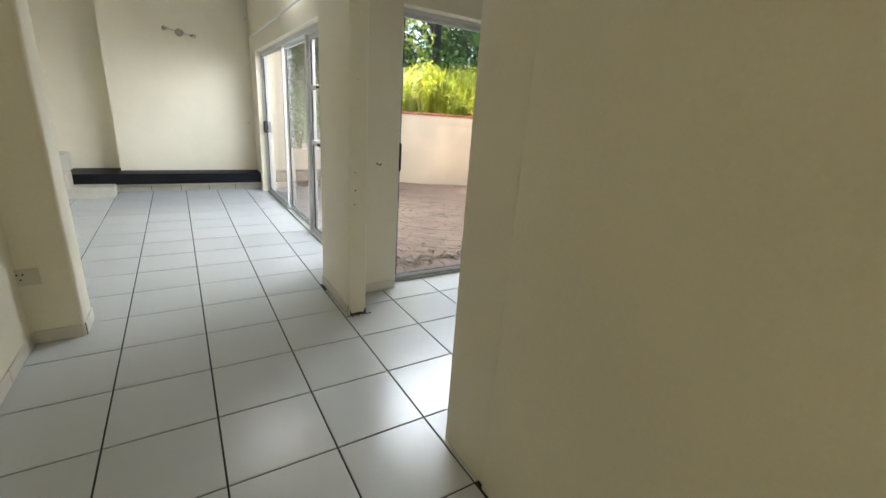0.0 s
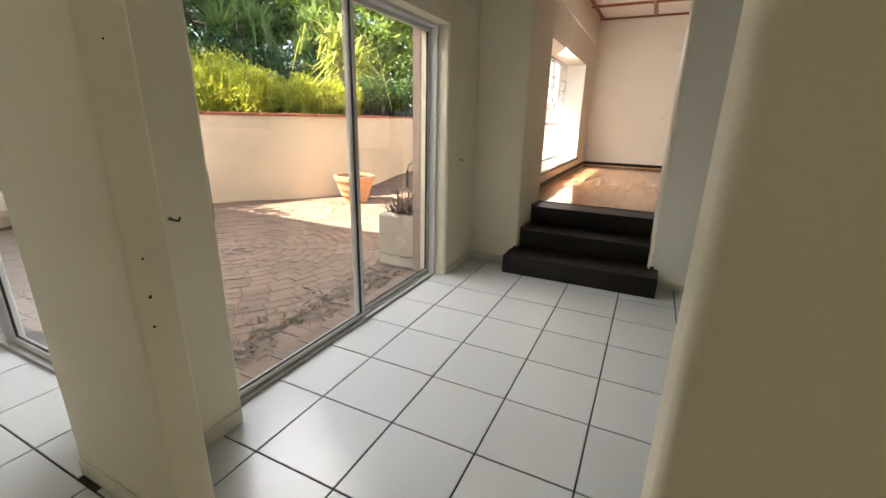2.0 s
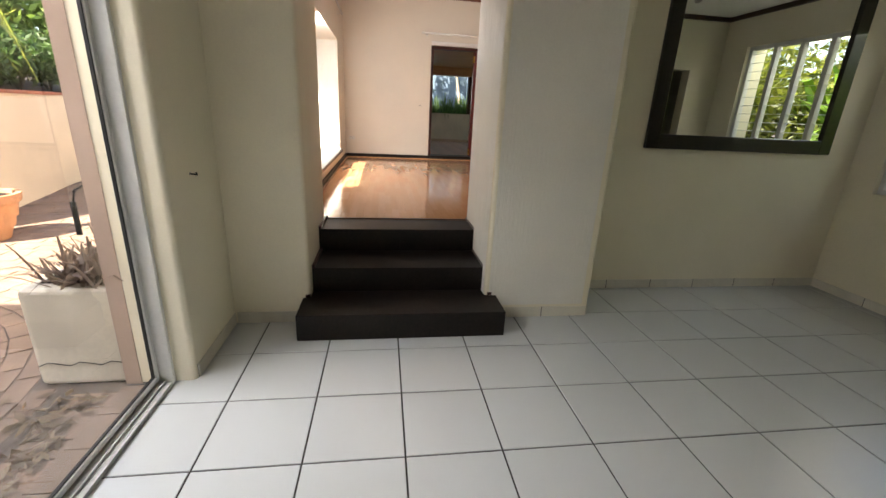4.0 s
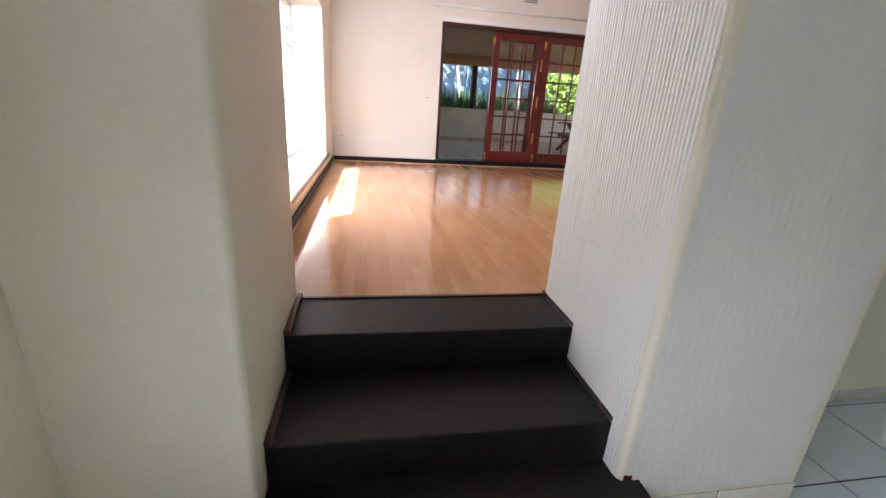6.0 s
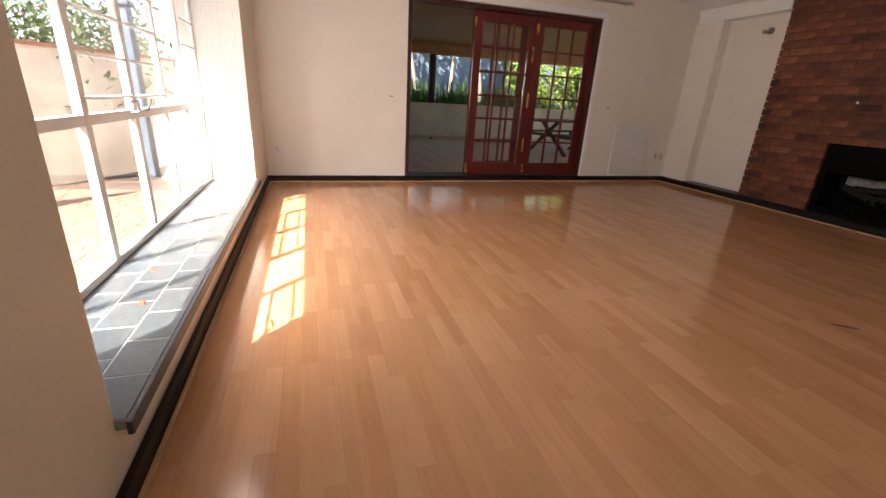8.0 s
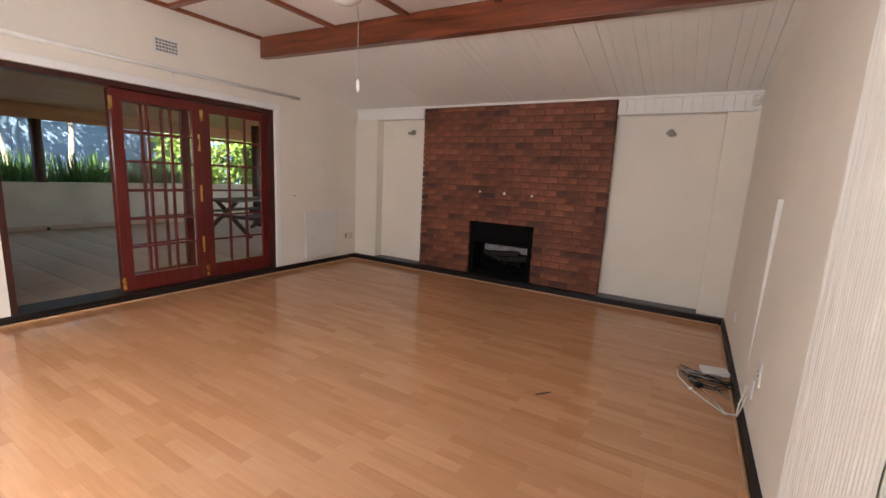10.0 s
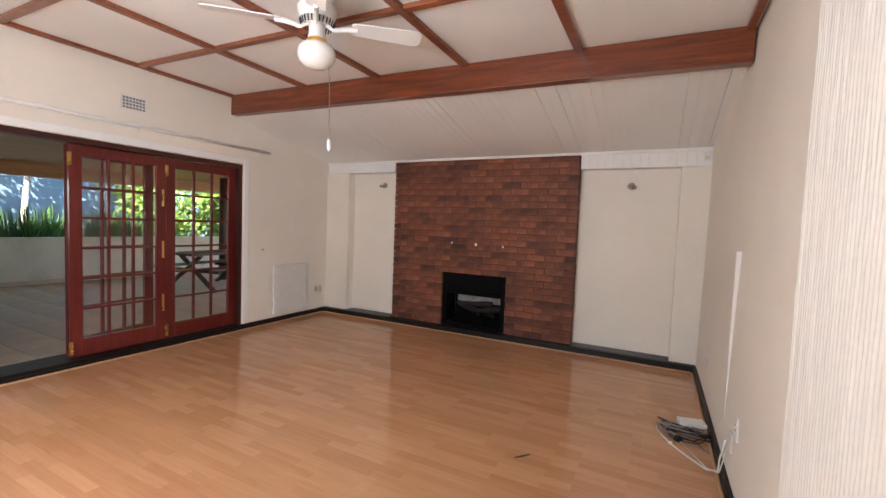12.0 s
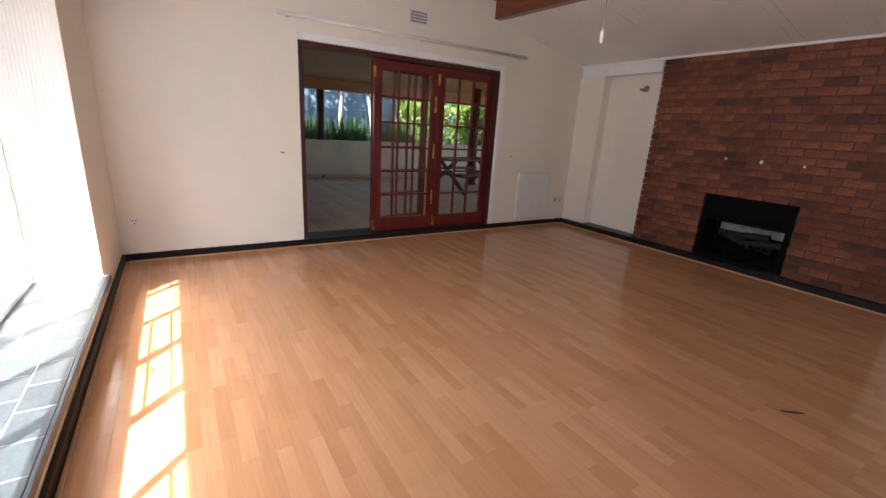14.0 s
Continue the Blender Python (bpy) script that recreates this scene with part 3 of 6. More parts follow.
# added slab sets the patio's shade edge; its short extension shades the door jamb
structure("roof_dining", boxes((-2.5, 2.20, 3.4, 13.6, 3.701, 4.02), (2.201, 2.62, 3.4, 5.5, 3.701, 4.02), bevel=0.01), M_OUTWOOD, "dark timber roof slab added over the dining wing to shade patio and door jamb")

# ---- camera side: floor tiles, each laid on the grout bed ----
PITCH, JOINT = 0.4405, 0.008
TILE_MESH = {}


def slab_mesh(name, w, d, t, mat, edge=0.0018):
    """A thin slab with eased top edges, its top at z 0, centred."""
    key = (name, round(w, 3), round(d, 3))
    if key not in TILE_MESH:
        a, b = w / 2, d / 2
        v = [(-a, -b, -t), (a, -b, -t), (a, b, -t), (-a, b, -t), (-a, -b, -edge), (a, -b, -edge), (a, b, -edge), (-a, b, -edge),
             (-a + edge, -b + edge, 0), (a - edge, -b + edge, 0), (a - edge, b - edge, 0), (-a + edge, b - edge, 0)]
        f = [(8, 9, 10, 11)] + [(i, (i + 1) % 4, 4 + (i + 1) % 4, 4 + i) for i in range(4)] + [(4 + i, 4 + (i + 1) % 4, 8 + (i + 1) % 4, 8 + i) for i in range(4)]
        me = bpy.data.meshes.new(name)
        me.from_pydata(v, [], f)
        me.materials.append(mat)
        TILE_MESH[key] = me
    return TILE_MESH[key]


ROOMS = [(-0.858, 0.92, -2.5, 3.05), (-1.95, 1.24, 3.34, 7.93), (0.92, 4.384, 1.285, 3.16), (1.07, 4.90, -0.80, 1.285), (3.0, 4.9, -2.14, -0.80), (-0.613, 0.93, 3.05, 3.34), (1.07, 3.72, 3.16, 3.17)]
floor_ob = bpy.data.objects["floor_tiled"]


def lay_tiles():
    for i in range(-8, 11):
        for j in range(-12, 15):
            x0, y0 = 0.9 + i * PITCH + JOINT / 2, 2.352 + j * PITCH + JOINT / 2
            x1, y1 = x0 + PITCH - JOINT, y0 + PITCH - JOINT
            cx, cy = (x0 + x1) / 2, (y0 + y1) / 2
            touch = [r for r in ROOMS if min(x1, r[1]) - max(x0, r[0]) > 0.03 and min(y1, r[3]) - max(y0, r[2]) > 0.03]
            if not touch:
                continue
            a, b = max(x0, min(r[0] for r in touch) - 0.02), min(x1, max(r[1] for r in touch) + 0.02)
            c, d = max(y0, min(r[2] for r in touch) - 0.02), min(y1, max(r[3] for r in touch) + 0.02)
            ob = new("tile", slab_mesh("tile", b - a, d - c, 0.008, M_TILE))
            ob.location, ob.parent = ((a + b) / 2, (c + d) / 2, random.uniform(-0.0006, 0.0004)), floor_ob


def skirting(name, x0, y0, x1, y1, face):
    """Tile skirting along a wall, tile by tile; face: the way it faces."""
    run = Vector((x1 - x0, y1 - y0, 0))
    n = max(1, round(run.length / PITCH))
    bm = bmesh.new()
    for k in range(n):
        p, q = Vector((x0, y0, 0)) + run * (k / n), Vector((x0, y0, 0)) + run * ((k + 1) / n)
        g = run.normalized() * 0.0032
        p, q = p + g, q - g
        o = Vector((*face, 0)) * 0.009
        xs, ys = sorted((p.x, q.x)), sorted((p.y, q.y))
        if xs[1] - xs[0] < 0.004:
            xs = sorted((p.x + o.x * 0.1, p.x + o.x))
        if ys[1] - ys[0] < 0.004:
            ys = sorted((p.y + o.y * 0.1, p.y + o.y))
        box(bm, *xs, *ys, 0.001, 0.082, 0.0025, 1)
    sk = structure(name, bm, M_SKIRT, "pale tile skirting along the wall")
    m, d = Vector((x0, y0, 0)) + run / 2, Vector((*face, 0)) * 0.0045
    half = run.length / 2 - 0.004
    xs = (m.x - half, m.x + half) if abs(run.x) > abs(run.y) else sorted((m.x + d.x * 0.1, m.x + d.x))
    ys = (m.y - half, m.y + half) if abs(run.y) > abs(run.x) else sorted((m.y + d.y * 0.1, m.y + d.y))
    part("grout", boxes((*xs, *ys, 0.001, 0.079)), M_GROUT, sk, "dark grout between skirting tiles")
    return sk


skirting("baseboard_mirror_wall", 4.9, -2.14, 4.9, 0.447, (-1, 0))
skirting("baseboard_nook_south", 3.0, -2.14, 4.9, -2.14, (0, 1))
skirting("baseboard_pier_front", 4.384, 0.46, 4.384, 1.18, (-1, 0))
skirting("baseboard_pier_side", 4.40, 0.447, 4.88, 0.447, (0, -1))
skirting("baseboard_step_north", 4.384, 2.565, 4.384, 3.0, (-1, 0))
skirting("baseboard_nib", 3.76, 3.012, 4.375, 3.012, (0, -1))
skirting("baseboard_pier_nib", 1.08, 3.008, 1.45, 3.01, (0, -1))
skirting("baseboard_corner_pier", 0.93, 2.68, 0.93, 3.33, (-1, 0))
skirting("baseboard_start_west", -0.858, -1.6, -0.858, 3.04, (1, 0))
skirting("baseboard_west_pier", -0.85, 3.05, -0.62, 3.05, (0, -1))
skirting("baseboard_west_pier_end", -0.613, 3.06, -0.613, 3.30, (1, 0))
skirting("baseboard_dining_end", -0.84, 7.93, 1.15, 7.93, (0, -1))
skirting("baseboard_dining_jamb", 1.15, 7.63, 1.15, 7.92, (-1, 0))
skirting("baseboard_partition", 1.07, -0.78, 1.07, 1.27, (1, 0))

# ---- sliding doors ----


def profile_bar(bm, p, q, w, d):
    """A square bar from p to q along one axis, w wide and d deep (d along y)."""
    (ax, ay, az), (bx, by, bz) = p, q
    if az != bz:
        box(bm, ax - w / 2, ax + w / 2, ay - d / 2, ay + d / 2, az, bz, 0.003, 1)
    else:
        box(bm, ax, bx, ay - d / 2, ay + d / 2, az - w / 2, az + w / 2, 0.003, 1)
    return bm


def sash(name, parent, x0, x1, z0, z1, y, w=0.038, d=0.03, bars=()):
    """A glazed panel: stiles, rails, pane; bars: heights of cross rails."""
    s = part(name, profile_bar(profile_bar(profile_bar(profile_bar(bmesh.new(), (x0 + w / 2, y, z0), (x0 + w / 2, y, z1), w, d), (x1 - w / 2, y, z0), (x1 - w / 2, y, z1), w, d),
                                           (x0 + w, y, z0 + w / 2), (x1 - w, y, z0 + w / 2), w, d), (x0 + w, y, z1 - w / 2), (x1 - w, y, z1 - w / 2), w, d), M_ALU, parent)
    levels = [z0 + w] + list(bars) + [z1 - w]
    for b in bars:
        part("rail", profile_bar(bmesh.new(), (x0 + w, y, b), (x1 - w, y, b), 0.05, d), M_ALU, s)
    for a, b in zip(levels, levels[1:]):
        pane = part("pane", boxes((x0 + w - 0.004, x1 - w + 0.004, y - 0.002, y + 0.002, a + (0.022 if a in bars else -0.004), b - (0.022 if b in bars else -0.004))), M_GLASS, s)
        pane.visible_shadow = False
    part("gasket", boxes((x0 + w, x0 + w + 0.008, y - 0.010, y + 0.010, z0 + w, z1 - w), (x1 - w - 0.008, x1 - w, y - 0.008, y + 0.008, z0 + w, z1 - w), (x0 + w, x1 - w, y - 0.008, y + 0.008, z0 + w, z0 + w + 0.006)), M_RUBBER, s, "black rubber glazing gasket")
    return s


def pull_handle(parent, x, y, z, h=0.22):
    part("door_handle", boxes((x - 0.014, x + 0.014, y - 0.045, y - 0.016, z - h / 2, z + h / 2), bevel=0.006), M_IRON, parent, "black plastic pull handle")


slide_b = thing("door_1", "white aluminium sliding patio door, glazed in two leaves", "sliding door", (1.462, 3.165, 0.0))
tagged(slide_b, kind="structure")
W = 3.735 - 1.462
part("door_frame", boxes((0, 0.026, -0.05, 0.06, 0.0, 2.18), (W - 0.026, W, -0.05, 0.06, 0.0, 2.18), (0.026, W - 0.026, -0.05, 0.06, 2.152, 2.18), bevel=0.003), M_ALU, slide_b)
part("door_track", boxes((0.04, W - 0.04, -0.05, 0.06, 0.002, 0.022), (0.04, W - 0.04, -0.02, -0.014, 0.022, 0.034), (0.04, W - 0.04, 0.026, 0.032, 0.022, 0.034)), M_ALUG, slide_b, "grey aluminium floor track")
leaf = sash("sliding_leaf", slide_b, 0.030, 1.166, 0.034, 2.150, -0.017, 0.028)
pull_handle(leaf, 0.048, -0.017, 1.10)
sash("fixed_leaf", slide_b, 1.138, W - 0.028, 0.034, 2.150, 0.029, 0.028)

slide_a = thing("door_2", "white aluminium sliding door with a barred side light", "sliding door", (1.275, 3.70, 0.0), turn=90)
tagged(slide_a, kind="structure")
LA = 7.62 - 3.70
part("door_frame", boxes((0, 0.04, -0.06, 0.05, 0.0, 2.20), (LA - 0.04, LA, -0.06, 0.05, 0.0, 2.20), (0.04, LA - 0.04, -0.06, 0.05, 2.15, 2.20), (1.17, 1.21, -0.055, 0.045, 0.02, 2.15), bevel=0.003), M_ALU, slide_a)
part("door_track", boxes((0.04, LA - 0.04, -0.06, 0.05, 0.002, 0.024)), M_ALUG, slide_a, "grey aluminium floor track")
side = sash("side_light", slide_a, 0.04, 1.17, 0.024, 2.15, 0.0, 0.05, bars=(1.06, 1.63))
for z in (1.06, 1.63):
    part("window_stay", boxes((0.72, 0.82, 0.015, 0.045, z - 0.012, z + 0.012), bevel=0.005), M_IRON, side, "black window stay")
sash("fixed_leaf", slide_a, 1.21, 2.47, 0.034, 2.15, -0.03, 0.03)
far = sash("sliding_leaf", slide_a, 2.44, LA - 0.045, 0.034, 2.15, 0.018, 0.03)
part("door_handle", boxes((LA - 0.115, LA - 0.065, 0.033, 0.075, 0.98, 1.16), bevel=0.008), M_IRON, far, "black plastic pull handle")

# ---- steps between the rooms ----
steps = thing("steps", "three black painted cement steps up to the lounge", "steps", (4.11, 1.88, 0.0))
part("step", boxes((0, 0.385, -0.695, 0.68, 0.0, 0.18), bevel=0.006), M_BLACK, steps)
part("step", boxes((0.375, 0.775, -0.626, 0.626, 0.18, 0.36), (0.385, 1.10, -0.624, 0.624, 0.0, 0.179), bevel=0.006), M_BLACK, steps)
part("step", boxes((0.765, 1.098, -0.626, 0.626, 0.36, H), bevel=0.006), M_BLACK, steps)
for s in (-1, 1):
    part("edge_strip", boxes((0.37, 0.80, s * 0.603, s * 0.626, 0.361, 0.385), bevel=0.004), M_DARKFRAME, steps, "dark red-brown edge strip")
    part("edge_strip", boxes((0.76, 1.09, s * 0.603, s * 0.626, H + 0.001, H + 0.024), bevel=0.004), M_DARKFRAME, steps, "dark red-brown edge strip")
    part("edge_strip", boxes((0.272 - 0.004, 0.40, s * 0.628, s * 0.66, 0.181, 0.205), bevel=0.004), M_DARKFRAME, steps, "dark red-brown edge strip")
part("nosing_strip", boxes((1.095, 1.118, -0.615, 0.615, H + 0.001, H + 0.007), bevel=0.003), M_DARKFRAME, steps, "brown wooden cover strip")
for s in (-1, 1):
    part("edge_stub", boxes((1.06, 1.115, s * 0.600, s * 0.624, H, H + 0.026), bevel=0.004), M_DARKFRAME, steps, "dark red-brown edge strip")

# ---- folding timber doors ----


def french_leaf(parent, name, w=0.83, h=2.0, cols=3, rows=6):
    """A glazed leaf in its own x z plane, hinged at x 0."""
    st, top, bot, d = 0.095, 0.10, 0.16, 0.04
    s = part(name, boxes((0, st, -d / 2, d / 2, 0, h), (w - st, w, -d / 2, d / 2, 0, h), (st, w - st, -d / 2, d / 2, 0, bot), (st, w - st, -d / 2, d / 2, h - top, h), bevel=0.004), M_MEROX, parent)
    gx, gz = (w - 2 * st) / cols, (h - top - bot) / rows
    for c in range(1, cols):
        part("muntin", boxes((st + c * gx - 0.011, st + c * gx + 0.011, -0.016, 0.016, bot, h - top), bevel=0.003), M_MEROX, s)
    for r in range(1, rows):
        part("muntin", boxes((st, w - st, -0.0165, 0.0165, bot + r * gz - 0.011, bot + r * gz + 0.011), bevel=0.003), M_MEROX, s)
    for c in range(cols):
        for r in range(rows):
            pane = part("pane", boxes((st + c * gx + 0.010, st + (c + 1) * gx - 0.010, -0.002, 0.002, bot + r * gz + 0.010, bot + (r + 1) * gz - 0.010)), M_GLASS, s)
            pane.visible_shadow = False
    return s


fold = thing("door_3", "maroon timber folding door, one leaf folded back open", "folding door", (FX + 0.09, 1.122, 0.612), turn=-90)
tagged(fold, kind="structure")
part("door_frame", boxes((0, 0.05, -0.07, 0.06, 0, 2.005), (2.497, 2.547, -0.07, 0.06, 0, 2.005), (0.05, 2.497, -0.07, 0.06, 1.955, 2.005), bevel=0.004), M_DARKFRAME, fold, "dark stained timber door frame")
for x in (0.832, 1.664):
    lf = french_leaf(fold, "door_leaf", 0.83, 1.945)
    lf.matrix_basis = pose(x, 0.0, 0.006)
    for z in (0.08, 1.80):
        part("hinge", boxes((-0.015, 0.015, -0.034, -0.018, z - 0.05, z + 0.07), bevel=0.003), M_BRASS, lf, "brass hinge")
    if x > 1:
        for z in (0.40, 0.97, 1.52):
            part("bolt", boxes((-0.045, -0.027, -0.036, -0.019, z - 0.09, z + 0.09), bevel=0.003), M_BRASS, lf, "brass flush bolt")
back = french_leaf(fold, "folded_leaf", 0.83, 1.945)
back.matrix_basis = pose(0.836, 0.062, 0.006, 0, 0, 11)

# ---- lounge window ----
win = thing("window_1", "white steel window with burglar wires over a slate sill", "window", (5.97, 3.10, 0.775))
tagged(win, kind="structure")
WW, WHT = 3.10, 1.675
part("window_frame", boxes((0, 0.035, -0.02, 0.02, 0, WHT), (WW - 0.035, WW, -0.02, 0.02, 0, WHT), (0.035, WW - 0.035, -0.02, 0.02, 0, 0.035), (0.035, WW - 0.035, -0.02, 0.02, WHT - 0.035, WHT), bevel=0.003), M_STEEL, win)
XS = (0.55, 1.07, 1.60, 2.12, 2.63)
for k, x in enumerate(XS):
    w = 0.026 if k in (1, 2) else 0.015
    part("mullion", boxes((x - w, x + w, -0.018, 0.018, 0.035, WHT - 0.035), bevel=0.003), M_STEEL, win)
for k, (a, b) in enumerate(zip((0.035,) + XS, XS + (WW - 0.035,))):
    part("transom", boxes((a + 0.02, b - 0.02, -0.017, 0.017, 0.600, 0.645), bevel=0.003), M_STEEL, win)
    for z0, z1 in ((0.035, 0.600), (0.645, WHT - 0.035)):
        pane = part("pane", boxes((a + 0.012, b - 0.012, -0.002, 0.002, z0, z1)), M_GLASS, win)
        pane.visible_shadow = False
    for z in (0.705, 0.872, 1.04, 1.21, 1.38) if k not in (1, 4) else ():
        part("burglar_wire", tube(bmesh.new(), [(a + 0.01, -0.024, z), (b - 0.01, -0.024, z)], 0.0075, 6), M_STEEL, win)
for x, s in ((0.10, 1), (1.60, -1), (1.60, 1)):
    part("window_handle", tube(bmesh.new(), [(x + s * 0.06, -0.018, 0.63), (x + s * 0.06, -0.055, 0.64), (x + s * 0.10, -0.062, 0.69), (x + s * 0.17, -0.055, 0.685), (x + s * 0.17, -0.05, 0.66)], 0.006, 8), M_CHROME, win, "worn metal window handle")
sill = thing("window_sill", "grey slate tiled window sill, dusty and worn", "window sill", (5.965, 2.70, 0.745))
tagged(sill, kind="structure")
part("sill_bed", boxes((0, 3.11, 0.005, 0.40, 0.0, 0.0275)), M_SILLGROUT, sill)
part("sill_edge", boxes((-0.01, 3.115, -0.012, 0.004, -0.012, 0.029), bevel=0.004), M_SLATE, sill, "dark slate edge strip")
for r in range(3):
    for c in range(-1, 17):
        a, b = max(0.003, c * 0.193 + (0.0965 if r % 2 else 0)), min(3.107, c * 0.193 + 0.189 + (0.0965 if r % 2 else 0))
        if b - a < 0.03:
            continue
        ob = new("tile", slab_mesh("sill_tile", round(b - a, 3), 0.124, 0.010, M_SLATE))
        ob.location, ob.parent = ((a + b) / 2, 0.067 + r * 0.128, 0.029), sill

# ---- brick chimney breast ----
breast = thing("chimney_breast", "brown-red brick chimney breast, floor to ceiling", "fireplace", (7.63, -2.95, 0.612))
X0, X1, OX0, OX1, OZ = 6.362 - 7.63, 8.893 - 7.63, 7.19 - 7.63, 8.09 - 7.63, 0.74
for r in ((X0 + 0.012, OX0 - 0.004, -0.11, 0.0128, 0.0, 2.23), (OX1 + 0.004, X1 - 0.030, -0.11, 0.0128, 0.0, 2.23), (OX0 - 0.003, OX1 + 0.003, -0.11, 0.0128, OZ + 0.004, 2.23)):
    part("mortar_core", boxes(r), M_MORTAR, breast)
BL, BH, COURSE = 0.222, 0.071, 2.235 / 28
BRICKS = {}


def brick_mesh(w, h):
    key = (round(w, 2), round(h, 3))
    if key not in BRICKS:
        a, b, e = w / 2, h / 2, 0.004
        v = [(x, y, z) for y, i in ((-0.105, 0), (0.012, 0), (0.017, e)) for x, z in ((-a + i, -b + i), (a - i, -b + i), (a - i, b - i), (-a + i, b - i))]
        f = [(8, 9, 10, 11)] + [(4 * r + i, 4 * r + (i + 1) % 4, 4 * r + 4 + (i + 1) % 4, 4 * r + 4 + i) for r in (0, 1) for i in range(4)]
        me = bpy.data.meshes.new("brick")
        me.from_pydata(v, [], f)
        me.materials.append(M_BRICK)
        BRICKS[key] = me
    return BRICKS[key]


def lay_bricks():
    rnd = random.Random(4)
    for c in range(28):
        z = c * COURSE + COURSE / 2
        x = X0 + (0 if c % 2 else -0.114)
        while x < X1 - 0.03:
            a, b = max(x, X0), min(x + BL, X1)
            if z < OZ:
                if b > OX0 and a < OX1:
                    a, b = (a, min(b, OX0)) if a < OX0 else (max(a, OX1), b)
            if b - a > 0.04:
                ob = new("brick", brick_mesh(b - a, BH))
                ob.parent = breast
                ob.matrix_basis = pose((a + b) / 2, rnd.uniform(-0.004, 0.003), z + rnd.uniform(-0.001, 0.001), 0, rnd.uniform(-0.4, 0.4), rnd.uniform(-0.5, 0.5))
            x += BL + 0.009


# the firebox
fire = thing("fireplace_insert", "black steel firebox with grate and charred logs", "fireplace insert", (7.64, -2.97, 0.613))
part("surround", boxes((-0.447, -0.385, -0.28, 0.012, 0, 0.735), (0.385, 0.447, -0.28, 0.012, 0, 0.735), (-0.385, 0.385, -0.28, 0.012, 0.50, 0.735), bevel=0.004), M_SOOT, fire)
part("hood", boxes((-0.385, 0.385, -0.05, 0.03, 0.44, 0.50), bevel=0.006), M_SOOT, fire, "black steel smoke hood")
part("firebox_back", boxes((-0.385, 0.385, -0.30, -0.281, 0, 0.735)), M_SOOT, fire)
part("liner_board", boxes((-0.30, 0.335, -0.28, -0.262, 0.30, 0.40)), M_ASH, fire, "pale heat-stained liner board")
part("fire_floor", boxes((-0.385, 0.385, -0.28, 0.0, 0.0, 0.05)), M_SOOT, fire)
for k in range(9):
    part("grate_bar", tube(bmesh.new(), [(-0.30 + k * 0.07, -0.02, 0.06), (-0.30 + k * 0.07, -0.03, 0.22), (-0.30 + k * 0.07, -0.25, 0.14)], 0.008, 6), M_SOOT, fire)
for k, (x, z, tu) in enumerate(((-0.14, 0.23, 8), (0.12, 0.235, -12), (0.0, 0.29, 4), (-0.05, 0.19, -5))):
    lg = part("log", tube(bmesh.new(), [(-0.20, 0, 0), (-0.06, 0.012, 0.008), (0.09, -0.008, 0), (0.20, 0, 0.01)], 0.042, 9, 0.034), M_LOG, fire)
    lg.matrix_basis = pose(x, -0.15 - 0.02 * k, z, 0, tu, tu)
for x, n in ((7.96, 0), (7.612, 1), (7.245, 2)):
    bm = bmesh.new()
    bmesh.ops.create_icosphere(bm, subdivisions=2, radius=0.014 + 0.006 * (n == 1))
    for v in bm.verts:
        v.co.y *= 0.35
        v.co += Vector((noise.noise(v.co * 90), 0, noise.noise(v.co * 70 + Vector((3, 1, n))))) * 0.006
    p = part("wall_plug", bm, M_PLASTIC, None, "white filler patch in the brickwork")
    p.location = (x, BY + 0.008, 1.735 - 0.008 * n)
    tagged(p, category="wall plug", group="filler patches")
# ---- small things of the tiled rooms ----


def wall_plate(name, label, category, at, turn, w, h, mat=None, holes=(), switch=()):
    """A flat electric plate, facing -y before the turn. holes, switch: (x, z) places."""
    t = thing(name, label, category, at, turn=turn)
    part("plate", box(bmesh.new(), -w / 2, w / 2, -0.010, -0.0006, -h / 2, h / 2, 0.003), mat or M_PLASTIC, t)
    for x, z in holes:
        part("pin_hole", lathe(bmesh.new(), [(0.005, 0.0), (0.005, 0.002)], 10), M_HOLE, t).matrix_basis = pose(x, -0.0104, z, 90)
    for x, z in switch:
        part("rocker", box(bmesh.new(), x - 0.008, x + 0.008, -0.0135, -0.0102, z - 0.013, z + 0.013, 0.002), mat or M_PLASTIC, t)
    return t


wall_plate("wall_socket", "ivory twin wall socket with two rocker switches", "socket", (-0.815, 3.049, 0.42), 0, 0.115, 0.10, M_IVORY, [(-0.025, -0.012), (-0.037, 0.018), (-0.012, 0.018)], [(0.018, -0.005), (0.041, -0.005)])
bench = thing("wall_bench", "low black painted built-in bench along the end wall", "bench", (0.0, 7.92, 0.0))
part("bench_slab", boxes((-1.42, 1.146, -0.155, 0.229, 0.135, 0.295), (-1.42, -0.812, 0.230, 0.498, 0.135, 0.295), bevel=0.006), M_BENCH, bench)
part("bench_plinth", boxes((-1.40, 1.149, 0.012, 0.229, 0.0, 0.134)), M_CREAM, bench, "white plastered plinth under the bench")
stair = thing("stair_foot", "white tiled foot of a staircase beside the bench", "stairs", (-1.4, 7.50, 0.0))
part("tread", boxes((-0.55, 0.54, -0.04, 0.262, 0.0, 0.152), bevel=0.004), M_SKIRT, stair)
part("tread", boxes((-0.55, 0.06, 0.0, 0.26, 0.153, 0.34), bevel=0.004), M_SKIRT, stair)
part("tread", boxes((-0.55, -0.03, 0.28, 0.90, 0.0, 0.55), bevel=0.004), M_SKIRT, stair)


